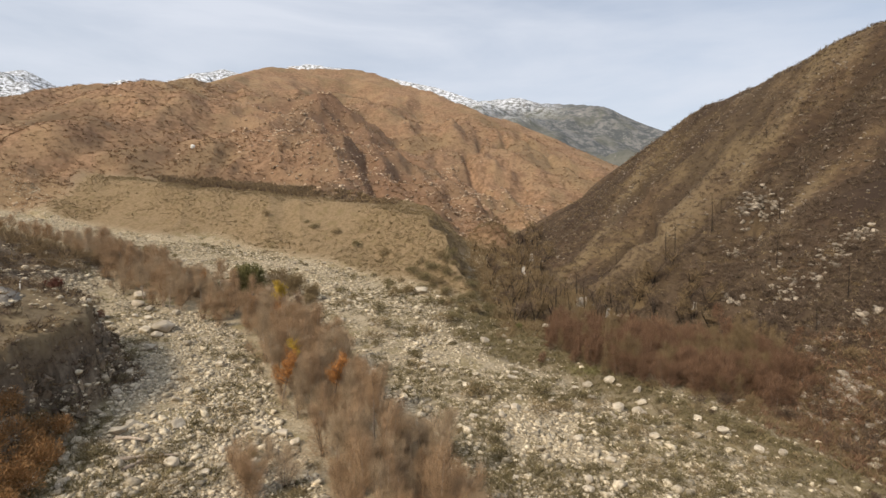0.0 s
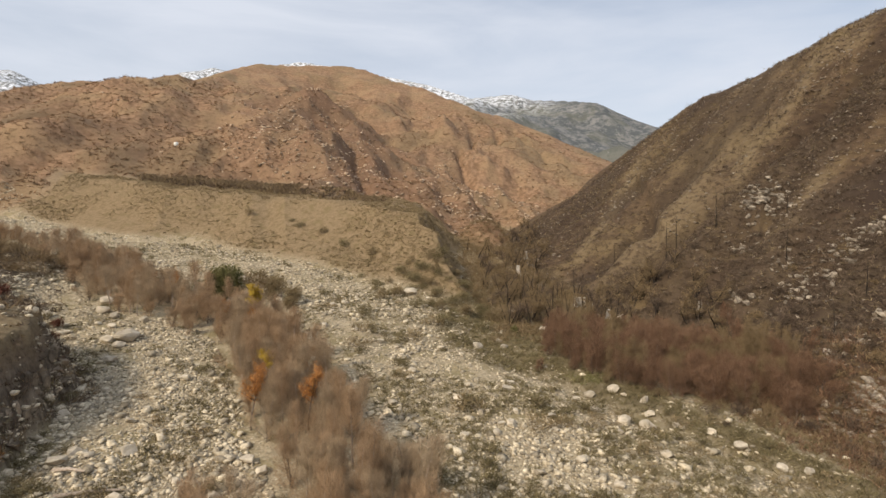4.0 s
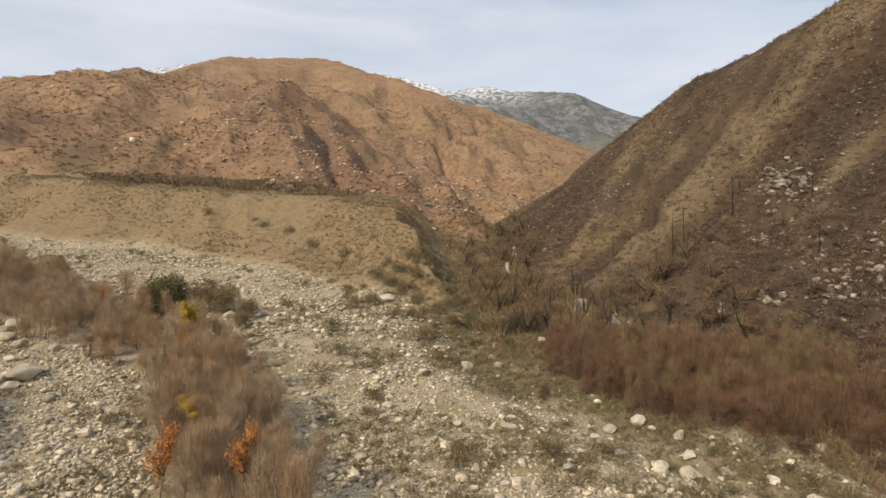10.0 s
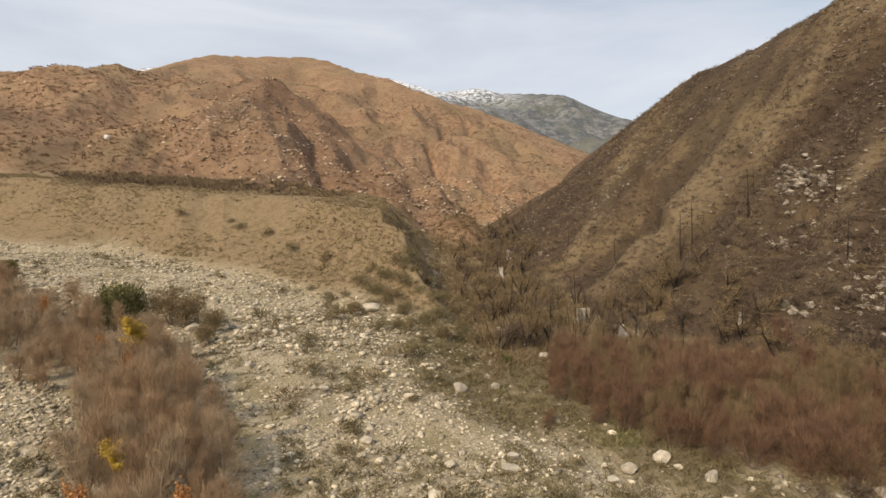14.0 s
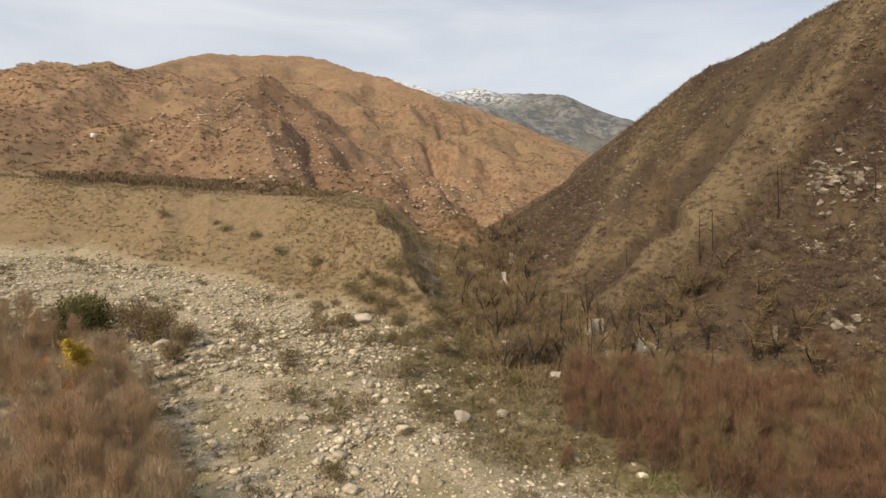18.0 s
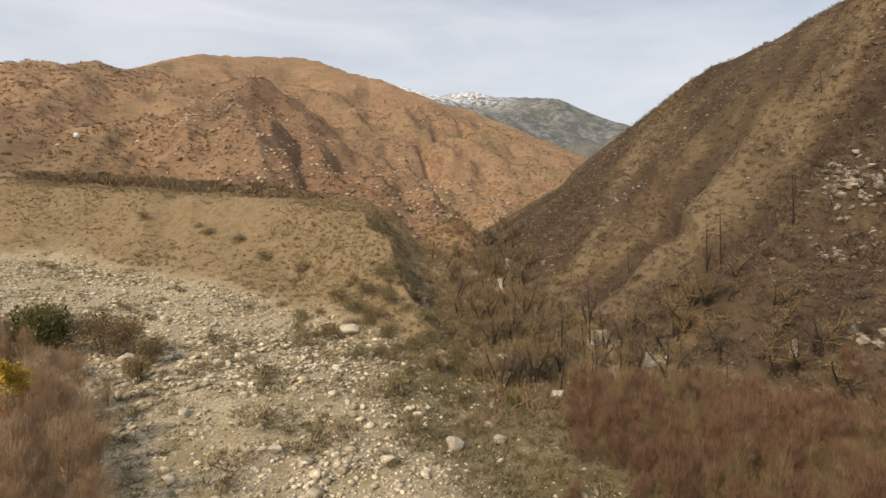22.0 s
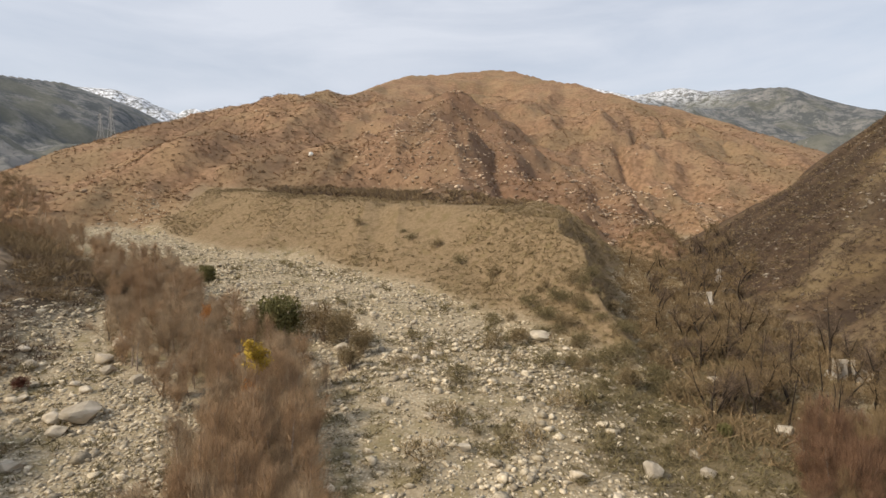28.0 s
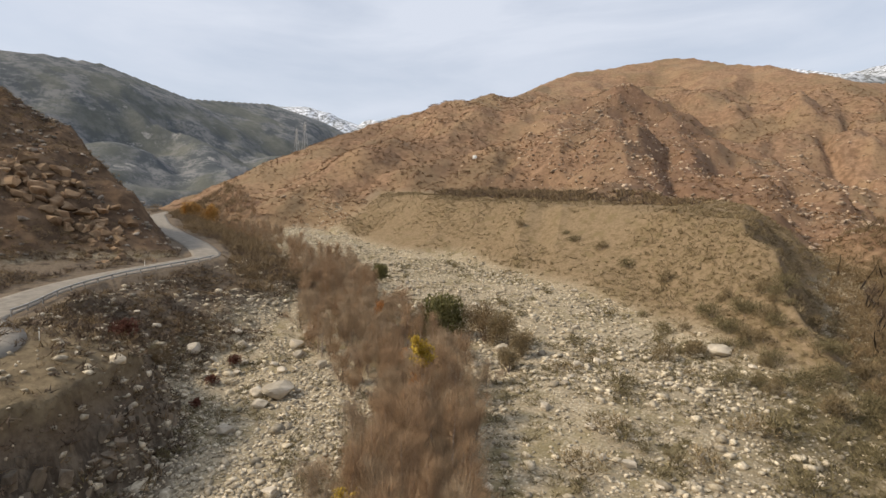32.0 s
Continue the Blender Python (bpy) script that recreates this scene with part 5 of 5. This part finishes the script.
gy = np.concatenate([[p[1] for p in fixed], gy])
gs = np.concatenate([np.full(len(fixed), 2.0), ro.uniform(0.5, 1.5, len(gx) - len(fixed))])
grow(sages, gx, gy, gs, 72)
foot_bush = [plant("bank_bush", bush_meshes(710 + k, 2.4, 3.2, 800, M_TUFT_OLIVE if k else M_SAGE, 0.4, 0.08), "olive brown bush at the foot of the earth bank", "bush", "bushes of the earth bank") for k in range(2)]
fb = [(-18, 112.5), (-11.6, 104), (-9.2, 107), (-5.2, 109), (-8, 113), (-3, 112), (-13, 115), (-20, 116), (-6, 118), (-1, 104), (1, 111), (-10, 121), (-16, 120), (-62.9, 164.2), (-58, 160), (-50, 156),
      (-4, 116), (0, 118), (2, 110), (-14, 119), (-8, 124), (-2, 126), (-18, 124), (-22, 121), (-4, 101), (2, 96), (4, 104), (-40, 148), (-30, 140), (-12, 128), (-80, 168), (-30, 128), (-26, 123)]
rb = np.random.default_rng(74)
fb = fb + list(zip(rb.uniform(-24, 3, 34), rb.uniform(103, 130, 34)))
grow(foot_bush, [p[0] for p in fb], [p[1] for p in fb], ro.uniform(0.6, 1.2, len(fb)), 73)


# ---- brush that nobody could count ----
def tufts(name, x, y, size, material, label, category, seed, n_bl=12, width=0.16, tall=1.0):
    r = np.random.default_rng(seed)
    n = len(x)
    z = hz(x, y)
    at = np.repeat(np.stack([x, y, z], -1), n_bl, 0)
    s = np.repeat(size, n_bl)[:, None]
    d = unit(r.normal(0, 1, (n * n_bl, 3)) * np.array([1, 1, 0.6]) + np.array([0, 0, 0.75 * tall]))
    at = at + r.normal(0, 0.28, (n * n_bl, 3)) * s * np.array([1, 1, 0.0]) + np.array([0, 0, 0.12]) * s
    v, f = blades(r, at, d, (s * r.uniform(0.4, 0.95, (n * n_bl, 1)))[:, 0], (s * width)[:, 0])
    return tagged(new(name, mesh_from(name, v, f, material)), label, category, kind="stuff")


def scatter(n, fn, seed, lo, hi):
    x, y = sample(n, fn, seed)
    return x, y, np.random.default_rng(seed + 1).uniform(lo, hi, n)


def right_brush(r, n):
    x, y = r.uniform(8, 125, n), r.uniform(15, 222, n)
    z, k = height(x, y)
    return x, y, (k["right"] > 0.35) & (k["meadow"] < r.uniform(0.1, 1.4, n)) & (fbm(x, y, 22, 35, 4) > r.uniform(-0.9, 0.7, n))


tufts("burnt_brush", *scatter(9000, right_brush, 81, 0.5, 1.7), M_TWIG_BLACK, "dark scorched brush covering the steep slope", "brush", 82, 11, 0.10)
def spur_brush(r, n):
    x, y = r.uniform(30, 110, n), r.uniform(20, 142, n)
    z, k = height(x, y)
    low = (k["right"] > 0.3) & (y < 100) & (fbm(x, y, 14, 36, 3) > -0.2)
    return x, y, (np.maximum(np.maximum(k["spur"], 1.5 * k["gully"]), 1.1 * low) > r.uniform(0.2, 1.0, n)) & (fbm(x, y, 10, 37, 3) > r.uniform(-1.2, 0.3, n))


tufts("spur_brush", *scatter(11500, spur_brush, 183, 0.6, 1.8), M_TWIG_BLACK, "dense grey-brown scorched brush on the near spur", "brush", 184, 12, 0.07)


def foot_points(r, n):
    x, y = r.uniform(26, 82, n), r.uniform(12, 96, n)
    z, k = height(x, y)
    d = x + 0.58 * y - 74
    return x, y, (d > r.uniform(-3, 5, n)) & (d < r.uniform(12, 30, n)) & (fbm(x, y, 9, 39, 3) > r.uniform(-1.0, 0.5, n)) & (y < 84)


tufts("slope_foot_brush", *scatter(2600, foot_points, 281, 0.8, 2.2), M_TWIG_RED, "russet leafless brush along the foot of the slope", "brush", 282, 18, 0.04, 1.6)
tufts("slope_foot_scrub", *scatter(2600, foot_points, 283, 0.6, 1.8), M_TWIG_BURNT, "dull brown scrub along the foot of the slope", "brush", 284, 14, 0.06, 1.2)
tufts("dry_grass_of_the_slope", *scatter(9000, right_brush, 83, 0.4, 1.1), M_TUFT_OLIVE, "dull olive dry grass tufts on the burnt slope", "grass", 84, 9, 0.10)


def hill_brush(r, n):
    az, d = np.radians(r.uniform(-66, 16, n)), r.uniform(180, 600, n)
    x, y = 1.2 + d * np.sin(az), 32 + d * np.cos(az)
    z, k = height(x, y)
    return x, y, (k["main"] > 0.5) & (fbm(x, y, 60, 45, 4) > r.uniform(-1.3, 0.7, n))


tufts("hill_scrub", *scatter(21000, hill_brush, 85, 0.5, 1.9), M_TUFT_RUST, "rusty dry scrub dotted over the hillside", "scrub", 86, 9, 0.2, 0.7)


def shrub_points(r, n):
    x, y, keep = hill_brush(r, n)
    return x, y, keep & (0.4 * vnoise(x, y, 34, 46) > r.uniform(-0.6, 0.6, n))


tufts("hill_shrubs", *scatter(2600, shrub_points, 285, 1.0, 2.3), M_SHRUB, "dark brown shrubs standing singly over the dry hillside", "shrubs", 286, 16, 0.16, 0.5)


def strip_brush(r, n):
    x, y = r.uniform(-330, 10, n), r.uniform(120, 340, n)
    z, k = height(x, y)
    return x, y, (k["strip"] > r.uniform(0.15, 1.0, n)) & (k["main"] < 0.9) & (fbm(x, y, 14, 28, 3) > r.uniform(-1.2, 0.3, n))


tufts("terrace_scrub", *scatter(3200, strip_brush, 187, 1.0, 3.0), M_TWIG_BURNT, "brown leafless scrub along the terrace", "brush", 188, 10, 0.12)
tufts("terrace_brush", *scatter(3600, strip_brush, 87, 0.7, 2.6), M_TWIG_BLACK, "strip of dark leafless brush along the terrace", "brush", 88, 10, 0.12)


def bank_brush(r, n):
    x, y = r.uniform(-300, 8, n), r.uniform(100, 250, n)
    z, k = height(x, y)
    return x, y, (k["bank"] > 0.6) & (k["s"] < 40) & (fbm(x, y, 18, 55, 3) > r.uniform(-0.6, 1.0, n))


tufts("bank_grass", *scatter(7500, bank_brush, 89, 0.3, 1.2), M_TUFT_OLIVE, "dry olive scrub on the earth bank", "scrub", 90, 10, 0.13)


def flank_brush(r, n):
    x, y = r.uniform(-40, 12, n), r.uniform(100, 320, n)
    z, k = height(x, y)
    return x, y, (k["s"] > -4) & (k["main"] < 0.7) & (near_line(x, y, TOE_FLANK)[0] < r.uniform(4, 45, n))


tufts("nose_scrub", *scatter(1800, flank_brush, 191, 0.4, 1.4), M_TUFT_OLIVE, "brown scrub over the flank of the earth terrace", "scrub", 192, 14, 0.09)


def bed_brush(r, n):
    x, y, keep = bed_points(r, n)
    return x, y, keep & (fbm(x, y, 9, 65, 3) > -0.25)


tufts("bed_herbs", *scatter(9500, bed_brush, 91, 0.3, 1.1), M_SAGE, "small dry herbs between river stones", "herbs", 92, 12, 0.10)


def herb_points(r, n):
    x, y = r.uniform(-6, 75, n), r.uniform(10, 140, n)
    z, k = height(x, y)
    return x, y, (k["herb"] > r.uniform(0.1, 0.9, n)) & (k["right"] < 0.5)


tufts("channel_herbs", *scatter(6500, herb_points, 193, 0.3, 1.15), M_SAGE, "olive herbs and low scrub along the damp channel", "herbs", 194, 12, 0.10)


def canyon_brush(r, n):
    x, y = r.uniform(-14, 60, n), r.uniform(88, 260, n)
    z, k = height(x, y)
    return x, y, (k["s"] < -1) & (k["right"] < 0.6) & ((x > 4) | (y > 112))


tufts("canyon_brush", *scatter(3000, canyon_brush, 93, 0.7, 2.9), M_TWIG_BURNT, "scorched brush filling the canyon mouth", "brush", 94, 18, 0.045, 1.4)


def embankment_brush(r, n):
    x, y = r.uniform(-125, -25, n), r.uniform(10, 112, n)
    z, k = height(x, y)
    return x, y, (np.abs(k["road"]) > 6) & (k["lawn"] < r.uniform(0.15, 1.3, n)) & (k["fall"] < 0.97) & (k["s"] < -6) & (k["left"] < 0.8) & (fbm(x, y, 12, 75, 3) > r.uniform(-0.6, 0.9, n))


tufts("embankment_scrub", *scatter(3600, embankment_brush, 295, 0.4, 1.4), M_TWIG_BURNT, "dull brown scrub on the road embankment", "brush", 296, 12, 0.08)
tufts("embankment_brush", *scatter(4600, embankment_brush, 95, 0.4, 1.5), M_TWIG_BLACK, "dark scorched brush on the road embankment", "brush", 96, 12, 0.09)


def left_brush(r, n):
    x, y = r.uniform(-215, -95, n), r.uniform(0, 110, n)
    z, k = height(x, y)
    return x, y, (k["left"] > 0.3) & (fbm(x, y, 20, 77, 3) > r.uniform(-0.6, 0.9, n))


tufts("roadside_hill_brush", *scatter(5500, left_brush, 97, 0.5, 1.5), M_TWIG_BURNT, "dull brown scrub on the roadside hill", "scrub", 98, 10, 0.10)


def valley_points(r, n):
    x, y = r.uniform(-360, -88, n), r.uniform(88, 250, n)
    d, _, side, al = near_line(x, y, [(-88, 94), (-118, 108), (-160, 126), (-215, 146), (-280, 172), (-350, 205)])
    keep = d < 7 + 0.09 * al * r.random(n)
    keep[keep] = np.abs(height(x[keep], y[keep])[1]["road"]) > 6
    return x, y, keep


tufts("valley_thicket", *scatter(520, valley_points, 197, 2.6, 5.5), M_TWIG_BURNT, "brown leafless thicket along the valley floor beside the road", "thicket", 198, 90, 0.02, 1.1)
tufts("valley_brush", *scatter(900, valley_points, 199, 1.2, 3.2), M_TWIG_BLACK, "dull brown brush along the valley floor", "brush", 200, 30, 0.04, 1.1)


def grass_points(r, n):
    x, y = r.normal(18.2, 1.7, n), r.normal(72.6, 0.9, n)
    return x, y, np.ones(n, bool)


tufts("grass_patch", *scatter(170, grass_points, 205, 0.3, 0.7), M_LEAF_GREEN, "small patch of fresh green grass beside the channel", "grass", 206, 16, 0.1)


# ---- remains of burnt cabins, the pylon and the tank ----
M_PLASTER = simple("weathered_plaster", (0.42, 0.38, 0.32), (0.66, 0.61, 0.53), 1.8, 0.85, bump_d=0.02)
M_MASON = simple("chimney_stone", (0.34, 0.31, 0.27), (0.60, 0.56, 0.5), 2.5, 0.85, bump_d=0.04)


def chimney(x, y, h, w):
    ob = empty("ruined_chimney", x, y, ground(x, y) - 0.2, "pale stone chimney still standing from a burnt cabin", "chimney", "ruined chimneys")
    part("hearth", box_mesh("hearth", w * 1.5, w * 1.2, h * 0.42, M_MASON, 0.06, 0.86), ob)
    o = part("flue", box_mesh("flue", w * 0.9, w * 0.8, h * 0.62, M_MASON, 0.05, 0.72), ob)
    o.location.z = h * 0.40
    o = part("cap", box_mesh("cap", w * 0.78, w * 0.7, 0.12, M_MASON, 0.03), ob)
    o.location.z = h * 1.0


chimney(11.7, 155.5, 3.2, 1.3)
chimney(15.4, 176.5, 3.0, 1.2)
chimney(28.2, 106.0, 2.6, 0.9)
chimney(44.5, 100.0, 2.2, 0.8)


def ruin(x, y, turn, walls, label):
    ob = empty("ruined_cabin", x, y, ground(x, y) - 0.25, label, "ruin", "ruined cabins")
    ob.rotation_euler.z = turn
    for wx, wy, sx0, sy0, sz0 in walls:
        o = part("wall", box_mesh("ruin_wall", sx0, sy0, sz0, M_PLASTER, 0.05, 0.97), ob)
        o.location = (wx, wy, 0)
    part("floor_slab", box_mesh("floor_slab", 5.5, 4.0, 0.45, M_PLASTER, 0.04), ob)


ruin(24.5, 116.5, 0.2, [(-1.2, -1.8, 2.6, 0.3, 2.9), (2.5, 0.4, 0.3, 3.4, 1.0)], "burnt cabin remains with one pale standing wall")
ruin(29.5, 109.5, -0.3, [(-2.4, 0.2, 0.3, 3.2, 0.9), (0.3, 1.8, 4.8, 0.3, 0.8), (2.4, -0.6, 0.3, 2.0, 1.3)], "low pale foundation walls of a burnt cabin")


def pylon(x, y, h):
    ob = empty("power_pylon", x, y, ground(x, y), "slim lattice power pylon on the hill shoulder", "pylon", "power pylons")
    legs = [(-1, -1), (1, -1), (1, 1), (-1, 1)]
    for a, b in legs:
        pts = [(a * 1.8, b * 1.8, -0.5), (a * 0.5, b * 0.5, h * 0.7), (a * 0.3, b * 0.3, h)]
        v, q = tube(pts, [0.16, 0.13, 0.1], 4)
        part("leg", mesh_from("leg", v, q, M_STEEL), ob)
    for i in range(7):
        f0, f1 = i / 7, (i + 1) / 7
        r0, r1 = 1.8 - 1.4 * f0, 1.8 - 1.4 * f1
        for (a, b), (c, d) in zip(legs, legs[1:] + legs[:1]):
            v, q = tube([(a * r0, b * r0, h * f0), (c * r1, d * r1, h * f1)], [0.07, 0.07], 3)
            part("brace", mesh_from("brace", v, q, M_STEEL), ob)
    for zc in (0.72, 0.84, 0.95):
        v, q = tube([(-3.2, 0, h * zc), (0, 0, h * zc + 0.5), (3.2, 0, h * zc)], [0.06, 0.12, 0.06], 4)
        part("crossarm", mesh_from("crossarm", v, q, M_STEEL), ob)


pylon(-350.0, 292.0, 22.0)
pylon(-372.0, 300.0, 20.0)

tank = empty("water_tank", -166.6, 266.6, ground(-166.6, 266.6) - 0.2, "small white water tank in dark brush", "water tank")
tv, tq = tube([(0, 0, 0), (0, 0, 0.05), (0, 0, 2.1), (0, 0, 2.3)], [1.0, 1.1, 1.1, 0.25], 20)
part("shell", mesh_from("tank_shell", tv, tq, M_WHITE), tank)
tv, tq = tube([(0, 0, 2.25), (0, 0, 2.45)], [0.27, 0.22], 12)
part("lid", mesh_from("tank_lid", tv, tq, M_STEEL), tank)


def log(x, y, length, turn):
    v, q = tube([(0, 0, 0.2), (length * 0.5, 0.1, 0.28), (length, -0.1, 0.2)], [0.2, 0.17, 0.1], 8)
    ob = new("driftwood_log", mesh_from("driftwood_log", v, q, M_PALEBARK))
    ob.location, ob.rotation_euler.z = (x, y, ground(x, y)), turn
    return tagged(ob, "bleached driftwood log lying on river stones", "log", "driftwood logs")


for lx, ly, ll, lt in ((-36.2, 36.1, 3.0, 0.1), (-33.0, 32.5, 5.0, 0.4), (-31.5, 31.0, 4.0, 1.2), (36, 104, 5, 0.6), (20, 115, 5, 2.4), (-88, 84, 8, 2.5)):
    log(lx, ly, ll, lt)
